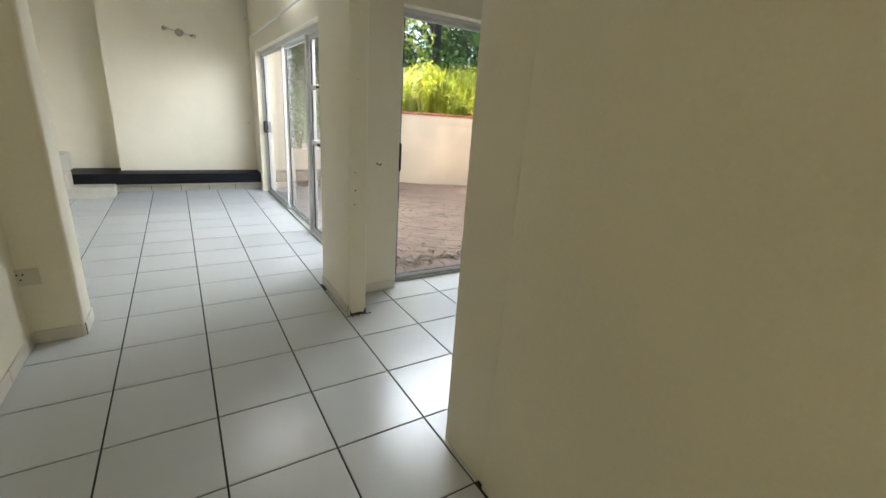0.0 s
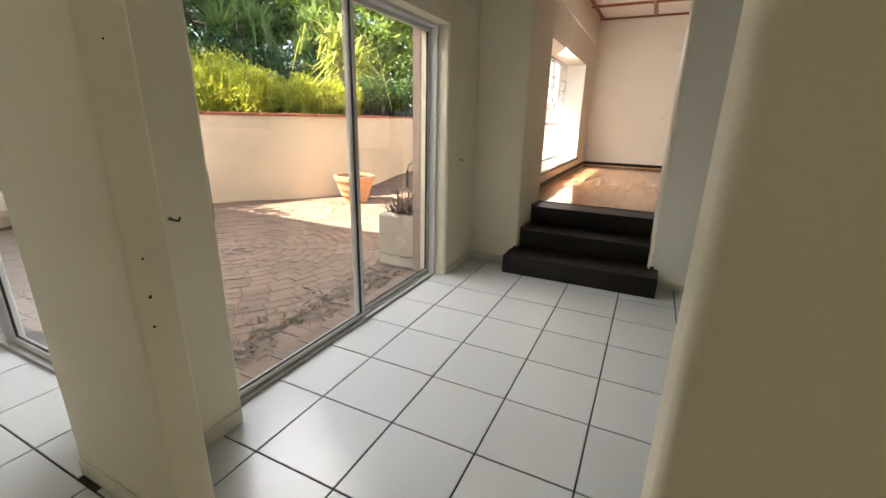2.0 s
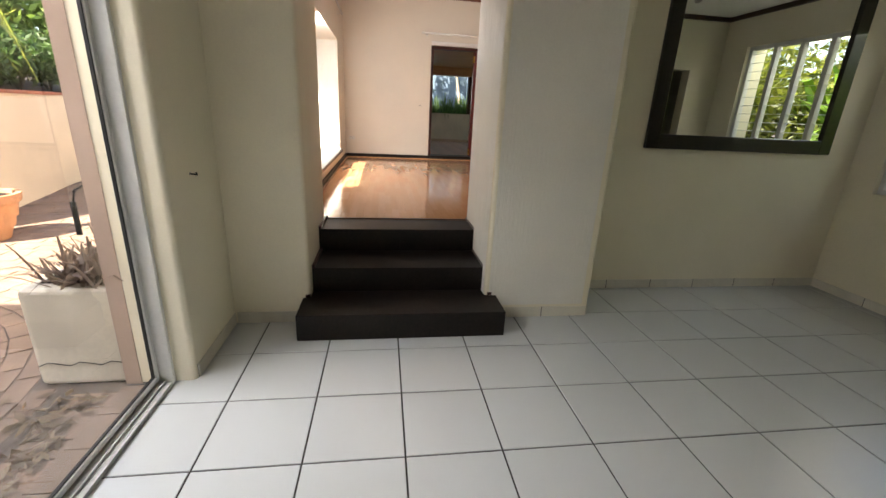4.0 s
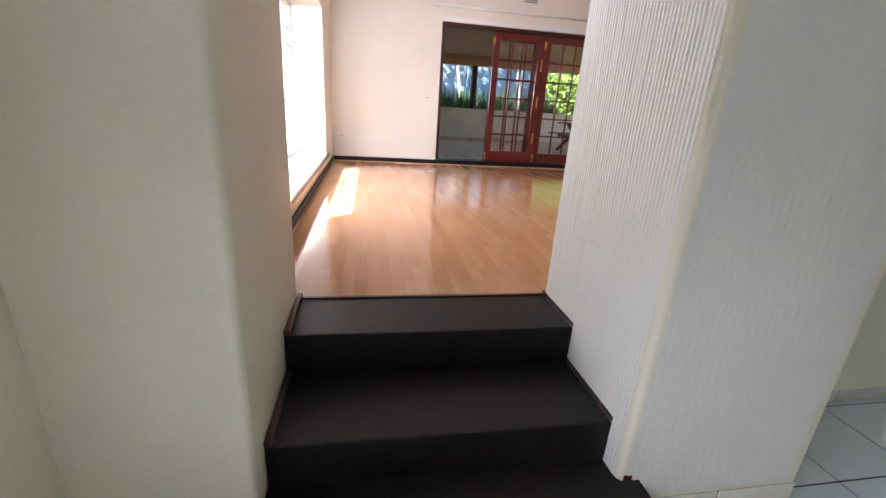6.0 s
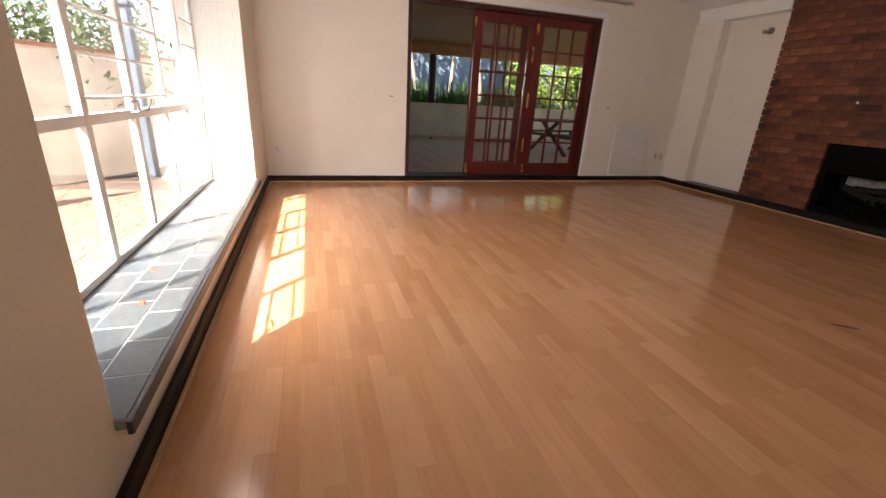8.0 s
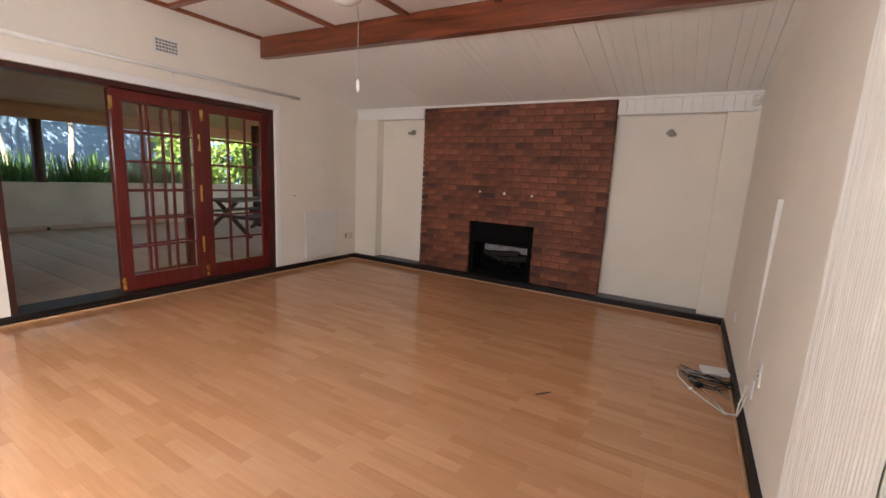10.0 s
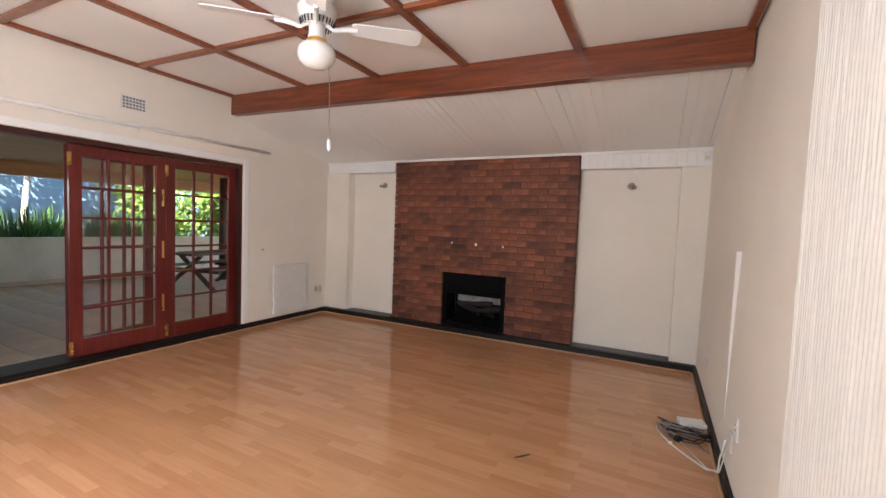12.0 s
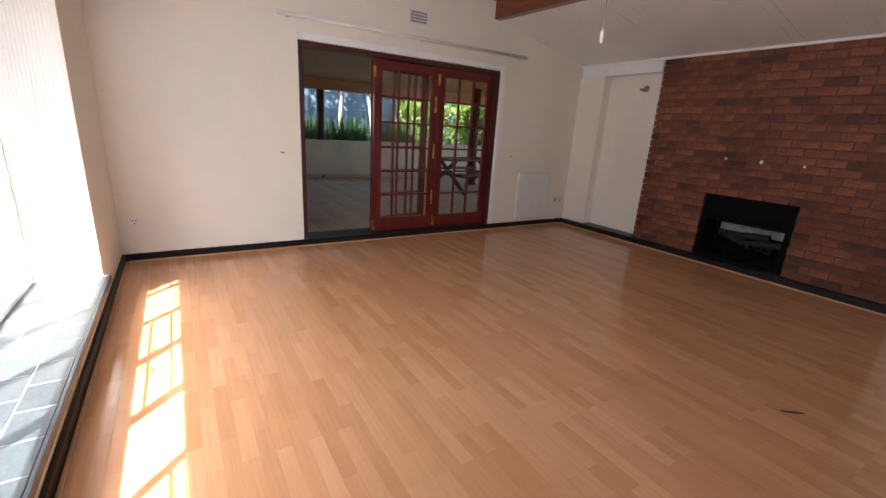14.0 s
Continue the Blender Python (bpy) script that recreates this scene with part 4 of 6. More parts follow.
def spot_lamp(name, label, at, turn, arms):
    """A wall lamp: round back plate and small spots on thin arms (x, z, tilt)."""
    t = thing(name, label, "wall lamp", at, turn=turn)
    part("back_plate", lathe(bmesh.new(), [(0.055, 0.0), (0.055, 0.012), (0.045, 0.022), (0.018, 0.028)], 20), M_CHROME, t).matrix_basis = pose(0, -0.001, 0, 90)
    for x, z, a in arms:
        arm = part("arm", tube(bmesh.new(), [(0, -0.02, 0), (x * 0.5, -0.055, z * 0.6), (x, -0.07, z)], 0.006, 8), M_CHROME, t)
        hd = part("spot_head", lathe(bmesh.new(), [(0.012, -0.035), (0.018, -0.03), (0.024, 0.02), (0.030, 0.045), (0.026, 0.046)], 16), M_CHROME, t, smooth=True)
        hd.matrix_basis = pose(x, -0.085, z, 100, 0, a)
    return t


spot_lamp("wall_lamp", "dull chrome wall lamp with three small spots", (0.17, 8.15, 2.37), 0, [(-0.17, 0.03, -30), (0.03, 0.0, 5), (0.17, -0.03, 35)])
spot_lamp("alcove_lamp", "small dull chrome wall spot in the alcove", (9.16, -3.06, 2.52), 180, [(-0.02, -0.02, 10), (0.04, -0.03, -25)]).scale = (0.7, 0.8, 0.7)
spot_lamp("alcove_lamp", "small dull chrome wall spot with two heads", (5.81, -3.06, 2.48), 180, [(-0.04, -0.01, 20), (0.05, -0.03, -30)]).scale = (0.7, 0.8, 0.7)
for at, turn in (((1.11, 8.149, 2.72), 0), ((WX + 0.03, -2.914, 2.755), 180)):
    s = thing("alarm_sensor", "small white corner alarm sensor", "alarm sensor", at, "alarm sensors", turn)
    part("sensor_body", box(bmesh.new(), -0.03, 0.03, -0.04, -0.001, -0.045, 0.045, 0.008), M_PLASTIC, s)
    part("sensor_lens", box(bmesh.new(), -0.02, 0.02, -0.044, -0.039, -0.03, 0.005, 0.004), M_IVORY, s)


def curtain_rod(name, label, x0, x1, at, turn, r=0.013):
    """A rod on brackets before a wall that faces -y; ends, brackets."""
    t = thing(name, label, "curtain rod", at, turn=turn)
    part("rod", tube(bmesh.new(), [(x0, -0.07, 0), ((x0 + x1) / 2, -0.07, -0.004), (x1, -0.07, 0)], r, 10), M_PLASTIC, t, smooth=True)
    for x in (x0, x1):
        part("finial", lathe(bmesh.new(), [(0.010, -0.02), (0.019, -0.012), (0.019, 0.012), (0.010, 0.02)], 12), M_PLASTIC, t).matrix_basis = pose(x, -0.07, 0, 0, 90)
    for x in (x0 + 0.08, (x0 + x1) / 2, x1 - 0.08):
        part("bracket", boxes((x - 0.010, x + 0.010, -0.075, -0.001, -0.020, -0.013), (x - 0.012, x + 0.012, -0.006, -0.001, -0.05, 0.02), bevel=0.002), M_PLASTIC, t)
    return t


curtain_rod("curtain_rod", "white curtain rod over the dining sliding door", -1.85, 1.85, (1.149, 5.70, 2.38), -90)
curtain_rod("curtain_rod", "white curtain rod over the patio sliding door", -1.35, 1.42, (2.70, 3.010, 2.43), 0)
curtain_rod("curtain_rod", "white curtain rod over the maroon folding door", -1.53, 1.53, (FX - 0.001, -0.235, 2.81), -90, 0.018)
curtain_rod("curtain_rod", "white curtain rod over the lounge window", -1.75, 1.75, (7.5, NY - 0.001, 2.86), 0)


def tie_hook(at, turn):
    t = thing("tieback_hook", "small dark metal curtain tieback hook", "hook", at, "tieback hooks", turn)
    part("hook_plate", lathe(bmesh.new(), [(0.008, 0.0), (0.008, 0.003)], 12), M_CHROME, t).matrix_basis = pose(0, -0.001, 0, 90)
    part("hook_arm", tube(bmesh.new(), [(0, -0.004, 0), (0.003, -0.024, -0.003), (0.016, -0.030, -0.008), (0.026, -0.022, 0.003)], 0.0038, 8), M_IRON, t)


for at, turn in (((1.27, 3.007, 1.06), 0), ((3.99, 3.011, 1.08), 0), ((1.05, 8.149, 1.10), 0), ((FX, -1.70, 1.555), -90), ((FX, 1.319, 1.547), -90)):
    tie_hook(at, turn)

mir = thing("wall_mirror", "large wall mirror in a broad dark espresso frame", "mirror", (4.899, -0.965, 1.245), turn=90)
MW, MH, MF = 1.74, 1.33, 0.115
glass = part("mirror_glass", boxes((-MW / 2 + MF - 0.01, MW / 2 - MF + 0.01, 0.002, 0.012, MF - 0.01, MH - MF + 0.01)), M_MIRROR, mir)
for r in ((-MW / 2, -MW / 2 + MF, 0.0, 0.034, 0, MH), (MW / 2 - MF, MW / 2, 0.0, 0.034, 0, MH), (-MW / 2 + MF, MW / 2 - MF, 0.0, 0.034, 0, MF), (-MW / 2 + MF, MW / 2 - MF, 0.0, 0.034, MH - MF, MH)):
    part("frame_rail", boxes((r[0], r[1], -0.034 + 0.0335, 0.034, r[4], r[5]), bevel=0.006), M_MIRFRAME, mir)
for o in mir.children:
    o.matrix_basis = pose(0, 0, 0, 0, 0, 0)

# things that only the mirror shows
structure("trim_nook_cornice", boxes((4.86, 4.898, -2.138, 0.44, 2.632, 2.679), (3.04, 4.86, -2.138, -2.10, 2.632, 2.679), (3.002, 3.04, -2.138, -0.80, 2.632, 2.679)), M_DOORBROWN, "dark stained timber cornice")
bd = thing("door_4", "brown timber passage door standing ajar", "door", (2.93, -1.17, 0.0), turn=-118)
tagged(bd, kind="structure")
part("door_leaf", boxes((0, 0.56, -0.02, 0.02, 0.01, 2.06), bevel=0.004), M_DOORBROWN, bd)
part("door_handle", tube(bmesh.new(), [(0.50, -0.02, 1.0), (0.50, -0.06, 1.0), (0.40, -0.065, 1.0)], 0.009, 8), M_CHROME, bd, "dull chrome lever handle")
nw = thing("window_2", "white framed window with open louvre shutters", "window", (3.36, -2.21, 0.95))
tagged(nw, kind="structure")
part("window_frame", boxes((0, 0.04, -0.03, 0.03, 0, 1.37), (1.26, 1.30, -0.03, 0.03, 0, 1.37), (0.04, 1.26, -0.03, 0.03, 0, 0.04), (0.04, 1.26, -0.03, 0.03, 1.33, 1.37), bevel=0.003), M_STEEL, nw)
for x in (0.34, 0.65, 0.96):
    part("stile", boxes((x - 0.024, x + 0.024, -0.028, 0.028, 0.04, 1.33), bevel=0.003), M_STEEL, nw)
for a, b in ((0.04, 0.316), (0.364, 0.626), (0.674, 0.936), (0.984, 1.26)):
    for k in range(14):
        z = 0.09 + k * 0.092
        part("louvre", box(bmesh.new(), a, b, -0.015, 0.015, -0.002, 0.002, 0.001, 1), M_STEEL, nw).matrix_basis = pose(0, 0, z, -6)
rail = thing("ceiling_spot_rail", "dull chrome ceiling spot rail with three lamps", "ceiling lamp", (3.75, -0.9, 2.68))
part("rail_bar", tube(bmesh.new(), [(-0.35, 0, -0.06), (0.35, 0, -0.06)], 0.009, 8), M_CHROME, rail)
part("canopy", lathe(bmesh.new(), [(0.05, -0.03), (0.05, -0.001)], 18), M_CHROME, rail)
part("stem", tube(bmesh.new(), [(0, 0, -0.02), (0, 0, -0.06)], 0.008, 8), M_CHROME, rail)
for x in (-0.3, 0.0, 0.3):
    part("spot_head", lathe(bmesh.new(), [(0.02, -0.04), (0.032, 0.03), (0.03, 0.045)], 14), M_CHROME, rail).matrix_basis = pose(x, 0, -0.10, 150, 20, 0)

# combed paint on the pier, with true ribs


def ribbed_panel(name, label, w, h, m, pitch=0.0185, deep=0.0026, seed=0):
    """Upright ribs of thick paint with broken, wandering edges, in the x z plane, facing -y."""
    nx, nz = int(w / pitch) * 5, int(h / 0.018)
    xs, zs = np.linspace(0, w, nx + 1), np.linspace(0, h, nz + 1)
    verts = []
    for z in zs:
        for x in xs:
            wob = 0.006 * noise.noise(Vector((x * 1.4, z * 2.3, seed))) + 0.0032 * noise.noise(Vector((x * 40, z * 14, seed + 5)))
            ph = ((x + wob) / pitch) % 1.0
            amp = deep * (0.55 + 0.75 * max(0.0, noise.noise(Vector((math.floor((x + wob) / pitch) * 3.7, z * 4.0, seed + 9))) + 0.35))
            lump = 0.0010 * noise.noise(Vector((x * 60, z * 25, seed + 2)))
            verts.append((x, -max(0.0, math.sin(math.pi * ph)) ** 2.2 * amp - 0.0018 - lump, z))
    faces = [(r * (nx + 1) + c, r * (nx + 1) + c + 1, (r + 1) * (nx + 1) + c + 1, (r + 1) * (nx + 1) + c) for r in range(nz) for c in range(nx)]
    ob = mesh_part(name, verts, faces, M_RIBGEO, None, label)
    for p in ob.data.polygons:
        p.use_smooth = True
    ob.matrix_basis = m
    return tagged(ob, kind="structure", category="wall")


M_RIBGEO = speckled("thick_white_paint", (0.82, 0.79, 0.715), 0.5, 70, 1.5, 0.02, 0.05, 0.15, 0.002)
ribbed_panel("wall_pier_ribs_side", "thick combed white paint on the pier", 0.775, 2.6, pose(5.190, 1.272, 0.0, 0, 0, 180), deep=0.0028, seed=1)
ribbed_panel("wall_pier_ribs_lounge", "thick combed white paint on the pier", 0.542, 2.86, pose(5.19, 0.730, H + 0.02, 0, 0, 90), seed=2)
ribbed_panel("wall_pier_ribs_front", "combed cream paint on the pier", 0.74, 2.55, pose(4.384, 1.242, 0.10, 0, 0, -90), 0.013, 0.0004, seed=3)

ribbed_panel("wall_window_ribs", "thick combed white paint on the window reveal", 0.32, 1.66, pose(9.07, 3.075, 0.78, 0, 0, -90), seed=6)

# ---- small things of the lounge ----
wall_plate("wall_socket", "white wall socket low beside the corner", "socket", (FX, 2.605, 0.905), -90, 0.11, 0.07, None, [(0.0, -0.012), (-0.012, 0.012), (0.012, 0.012)])
wall_plate("light_switch", "white rocker light switch on lounge wall", "switch", (FX, -2.245, 1.935), -90, 0.075, 0.12, None, (), [(0, 0)])
wall_plate("wall_socket", "white wall socket beside the panel heater", "socket", (FX, -2.80, 0.905), -90, 0.075, 0.10, M_IVORY, [(0.0, -0.012)], [(0.02, 0.02)])
wall_plate("phone_point", "dark phone outlet beside the panel heater", "outlet", (FX, -2.70, 0.915), -90, 0.035, 0.075, M_CHROME)
wall_plate("wall_socket", "white wall socket on lounge wall", "socket", (west_face(-0.555, 0.945), -0.555, 0.945), 90, 0.075, 0.13, None, [(0.0, -0.012), (-0.012, 0.012)], [(0.02, 0.02)])
wall_plate("blank_plate", "small white blank plate low on wall", "plate", (west_face(-2.015, 0.875), -2.015, 0.875), 90, 0.06, 0.085)
wall_plate("adapter_plug", "white plug-in power adapter low on wall", "adapter", (west_face(-0.675, 0.815), -0.675, 0.815), 90, 0.07, 0.11)
cond = part("cable_conduit", box(bmesh.new(), 5.050, 5.083, -1.0 - 0.014, -1.0 + 0.014, 0.80, 1.87, 0.002), M_PLASTIC, None, "slim white cable conduit up the wall")
tagged(cond, category="conduit")
heat = thing("panel_heater", "flat white wall panel heater", "heater", (FX, -2.175, 0.665), turn=-90)
part("heater_panel", box(bmesh.new(), -0.30, 0.30, -0.045, -0.022, 0.0, 0.665, 0.006), M_PLASTIC, heat)
part("heater_bracket", boxes((-0.2, -0.17, -0.0225, -0.001, 0.1, 0.56)), M_PLASTIC, heat)
part("heater_bracket", boxes((0.17, 0.2, -0.0225, -0.001, 0.1, 0.56)), M_PLASTIC, heat)
part("heater_cord", tube(bmesh.new(), [(0.27, -0.015, 0.0), (0.29, -0.03, -0.03), (0.34, -0.035, -0.045), (0.42, -0.04, -0.04), (0.50, -0.05, -0.05)], 0.004, 6), M_CABLEW, heat, "white power cord")
vent = thing("air_vent", "white cast wall air vent with square holes", "air vent", (FX, -0.195, 3.03), turn=-90)
part("vent_plate", box(bmesh.new(), -0.115, 0.115, -0.008, -0.001, -0.07, 0.07, 0.002), M_PLASTIC, vent)
for i in range(7):
    for j in range(4):
        part("vent_hole", boxes((-0.098 + i * 0.0290, -0.076 + i * 0.0290, -0.0087, -0.0078, -0.056 + j * 0.0300, -0.035 + j * 0.0300)), M_VENTHOLE, vent)

fan = thing("ceiling_fan", "white ceiling fan with four blades and opal globe", "ceiling fan", (7.49, 0.09, CZ - 0.055))
part("motor_housing", lathe(bmesh.new(), [(0.075, -0.001), (0.10, -0.002), (0.10, -0.055), (0.093, -0.065), (0.12, -0.075), (0.12, -0.095), (0.10, -0.135), (0.06, -0.155)], 32), M_FAN, fan, smooth=False)
for k in range(28):
    a = 2 * math.pi * k / 28
    part("vent_slot", box(bmesh.new(), 0.1085, 0.1125, -0.004, 0.004, -0.016, 0.016), M_HOLE, fan).matrix_basis = pose(0, 0, -0.114, 0, 0, math.degrees(a)) @ pose(0, 0, 0, 0, 22, 0)
part("switch_cup", lathe(bmesh.new(), [(0.045, -0.156), (0.05, -0.165), (0.05, -0.21), (0.055, -0.218), (0.055, -0.232)], 24), M_FAN, fan)
part("globe_collar", lathe(bmesh.new(), [(0.056, -0.233), (0.062, -0.24), (0.062, -0.256)], 24), M_BRASS, fan, "brass globe collar")
part("globe", lathe(bmesh.new(), [(0.062, -0.257), (0.095, -0.268), (0.114, -0.292), (0.116, -0.325), (0.10, -0.355), (0.065, -0.378), (0.02, -0.386)], 32), M_OPAL, fan, "white opal glass globe", True)
for k in range(4):
    a = 42 + 90 * k
    arm = part("blade_arm", tube(bmesh.new(), [(0.055, 0, -0.15), (0.10, 0, -0.175), (0.15, 0, -0.165), (0.20, 0, -0.158), (0.25, 0, -0.157)], 0.011, 8, 0.016), M_FAN, fan)
    arm.matrix_basis = pose(0, 0, 0, 0, 0, a)
    pts = round_poly([(0.21, -0.055), (0.66, -0.075), (0.66, 0.075), (0.21, 0.055)], [0.02, 0.05, 0.05, 0.02])
    bl = part("blade", prism(bmesh.new(), pts, -0.1555, -0.1495), M_FAN, fan)
    bl.matrix_basis = pose(0, 0, 0, 0, 0, a) @ pose(0, 0, -0.152, -11) @ pose(0, 0, 0.152)
part("pull_chain", tube(bmesh.new(), [(-0.04, -0.03, -0.20), (-0.065, -0.05, -0.45), (-0.068, -0.052, -0.76)], 0.0025, 6), M_CHROME, fan, "thin pull chain")
part("chain_knob", lathe(bmesh.new(), [(0.004, 0.03), (0.012, 0.015), (0.012, -0.02), (0.006, -0.035)], 12), M_PLASTIC, fan, "white pull knob").matrix_basis = pose(-0.068, -0.052, -0.785)
fan.scale = (1.0, 1.0, 1.17)
for p in fan.children:
    if p.name.startswith(("motor", "switch_cup")):
        soft(p)

# loose cables by the wall
rt = part("white_box", box(bmesh.new(), -0.09, 0.09, -0.055, 0.055, 0.0, 0.035, 0.006), M_PLASTIC, None, "flat white modem box lying on the floor")
rt.matrix_basis = pose(5.208, -1.475, H + 0.003, 0, 0, 14)
tagged(rt, category="modem")


def cable(label, mat, r, pts, wob=0.02, loops=0, at=(0, 0)):
    rnd = random.Random(len(label) + int(r * 1e5))
    P = [Vector(p) for p in pts]
    if loops:
        for k in range(loops * 14):
            a = 2 * math.pi * k / 14
            q = 0.11 + 0.03 * math.sin(k * 0.7) + rnd.uniform(-0.012, 0.012)
            P.append(Vector((at[0] + q * 1.1 * math.cos(a), at[1] + q * 0.85 * math.sin(a), H + r + 0.004 + 0.0011 * k * (1 + math.sin(a)))))
    b = tube(bmesh.new(), P, r, 7)
    ob = part("cable", b, mat, None, label)
    for p in ob.data.polygons:
        p.use_smooth = True
    return tagged(ob, category="cable", group="loose cables")


cable("grey network cable coiled on the laminate floor", M_CABLE, 0.0045, [(5.15, -1.06, H + 0.006)], loops=3, at=(5.32, -1.33))
cable("black power cable coiled on the floor", M_IRON, 0.004, [(5.43, -1.46, H + 0.006), (5.46, -1.38, H + 0.008)], loops=2, at=(5.29, -1.29))
cable("thin black cord tangled over the coil", M_IRON, 0.003, [(5.20, -1.10, H + 0.006), (5.24, -1.18, H + 0.012)], loops=3, at=(5.27, -1.25))
cable("black power cable looped beside the modem", M_IRON, 0.0045, [(5.47, -1.50, H + 0.007), (5.40, -1.44, H + 0.010), (5.30, -1.38, H + 0.022), (5.22, -1.30, H + 0.03), (5.16, -1.22, H + 0.012)])
cable("white cable running to the wall socket", M_CABLEW, 0.0055, [(5.45, -1.38, H + 0.006), (5.44, -1.25, H + 0.006), (5.36, -1.08, H + 0.006), (5.27, -0.95, H + 0.006), (5.17, -0.83, H + 0.006), (5.118, -0.80, H + 0.03), (5.116, -0.79, H + 0.10), (5.105, -0.72, 0.80)])
cable("white adapter cord down to the skirting", M_CABLEW, 0.004, [(5.105, -0.675, 0.76), (5.118, -0.69, 0.66), (5.124, -0.72, 0.60), (5.17, -0.85, H + 0.006), (5.30, -1.15, H + 0.006)])
for o in bpy.data.objects:
    if o.name.startswith("cable") and "cable_" not in o.name and not o.data.materials[0].name.startswith("white"):
        o.location = (-0.04, 0.01, 0.0)
pl = thing("power_plug", "black three-pin plug lying among cables", "plug", (5.31, -1.15, H + 0.002), turn=40)
part("plug_body", box(bmesh.new(), -0.025, 0.025, -0.02, 0.02, 0.0, 0.036, 0.009), M_IRON, pl)
for x, z in ((-0.010, 0.012), (0.010, 0.012), (0.0, 0.026)):
    part("pin", tube(bmesh.new(), [(x, -0.019, z), (x, -0.040, z)], 0.003, 8), M_BRASS, pl)
wp = part("cable_tag", box(bmesh.new(), -0.012, 0.012, -0.009, 0.009, 0, 0.018, 0.004), M_PLASTIC, None, "small white cable connector on the floor")
wp.matrix_basis = pose(5.36, -1.07, H + 0.003, 0, 0, 30)
tagged(wp, category="connector")
bm = bmesh.new()
bmesh.ops.create_circle(bm, cap_ends=True, segments=14, radius=0.05)
for v in bm.verts:
    v.co = Vector((v.co.x * 1.3, v.co.y * 0.22 + 0.006 * noise.noise(v.co * 40), 0))
sc = part("floor_gouge", bm, M_BARKD, None, "dark gouge worn into the laminate")
sc.matrix_basis = pose(6.186, -0.406, H + 0.0012, 0, 0, 52)
tagged(sc, category="gouge", kind="structure")
for x, y, a in ((6.62, 2.87, 20), (6.95, 2.93, 80), (7.22, 2.83, 140), (6.42, 2.97, 50)):
    bm = bmesh.new()
    bmesh.ops.create_circle(bm, cap_ends=True, segments=7, radius=0.018)
    for v in bm.verts:
        v.co.z = 0.004 + 0.004 * math.sin(v.co.x * 130)
        v.co.y *= 0.6
    pt = part("petal", bm, M_RED, None, "fallen orange-red petal on the slate sill")
    pt.matrix_basis = pose(x, y, 0.775, 0, 0, a)
    tagged(pt, category="petal", group="fallen petals")


# ---- the garden ----
def leaf_cloud(rnd, blobs, n, size, flat=0.6):
    """Small pointed leaves thick about the surface of several blobs (x, y, z, r)."""
    B = np.array(blobs, float)
    w = B[:, 3] ** 2
    pick = rnd.choice(len(B), n, p=w / w.sum())
    d = rnd.normal(size=(n, 3))
    d /= np.linalg.norm(d, axis=1)[:, None]
    rad = B[pick, 3] * rnd.uniform(0.55, 1.08, n)
    c = B[pick, :3] + d * rad[:, None] * np.array([1, 1, 0.85])
    u = rnd.normal(size=(n, 3)) + d * 0.5
    u[:, 2] -= 0.3
    u /= np.linalg.norm(u, axis=1)[:, None]
    v = np.cross(u, rnd.normal(size=(n, 3)))
    v /= np.linalg.norm(v, axis=1)[:, None]
    s = size * rnd.uniform(0.6, 1.4, n)[:, None]
    quads = np.stack([c - u * s, c + v * s * 0.32, c + u * s, c - v * s * 0.32], axis=1)
    return quads.reshape(-1, 3), np.arange(4 * n).reshape(-1, 4)


def blade_tuft(rnd, roots, n, length, width, droop=0.6, spread=0.5):
    """Long narrow blades that rise and bend over, from root points."""
    R = np.array(roots, float)
    p = R[rnd.integers(0, len(R), n)] + rnd.normal(size=(n, 3)) * np.array([0.05, 0.05, 0.0])
    az = rnd.uniform(0, 2 * np.pi, n)
    out = np.stack([np.cos(az), np.sin(az), np.zeros(n)], axis=1)
    side = np.stack([-np.sin(az), np.cos(az), np.zeros(n)], axis=1)
    L = length * rnd.uniform(0.55, 1.15, n)
    k = spread * rnd.uniform(0.2, 1.0, n)
    rows = []
    for s in (0.0, 0.4, 0.75, 1.0):
        q = p + out * (L * k * s)[:, None] + np.array([0, 0, 1.0]) * (L * (s - droop * rnd.uniform(0.6, 1.2, n) * s * s * k / max(spread, 0.01)))[:, None]
        wd = width * (1 - 0.75 * s) * (0.6 + s if s < 0.4 else 1.0)
        rows += [q - side * wd / 2, q + side * wd / 2]
    V = np.stack(rows, axis=1).reshape(-1, 3)
    i = np.arange(n)[:, None] * 8
    F = np.concatenate([i + np.array([0, 1, 3, 2]), i + np.array([2, 3, 5, 4]), i + np.array([4, 5, 7, 6])])
    return V, F


def cloud_part(name, data, mat, parent=None, label="", kind=""):
    V, F = data
    me = bpy.data.meshes.new(name)
    me.from_pydata(V.tolist(), [], F.tolist())
    me.materials.append(mat)
    ob = new(name, me)
    ob.parent = parent
    return tagged(ob, label, kind=kind)


RNG = np.random.default_rng(11)
structure("ground", boxes((-900, 900, -900, 900, -0.5, -0.055)), M_SOIL, "earth ground of the garden")
structure("pavement_bed", boxes((0.95, 19, 3.36, 9.2, -0.10, -0.0355)), M_PAVERJ, "sandy bed of the brick paving")


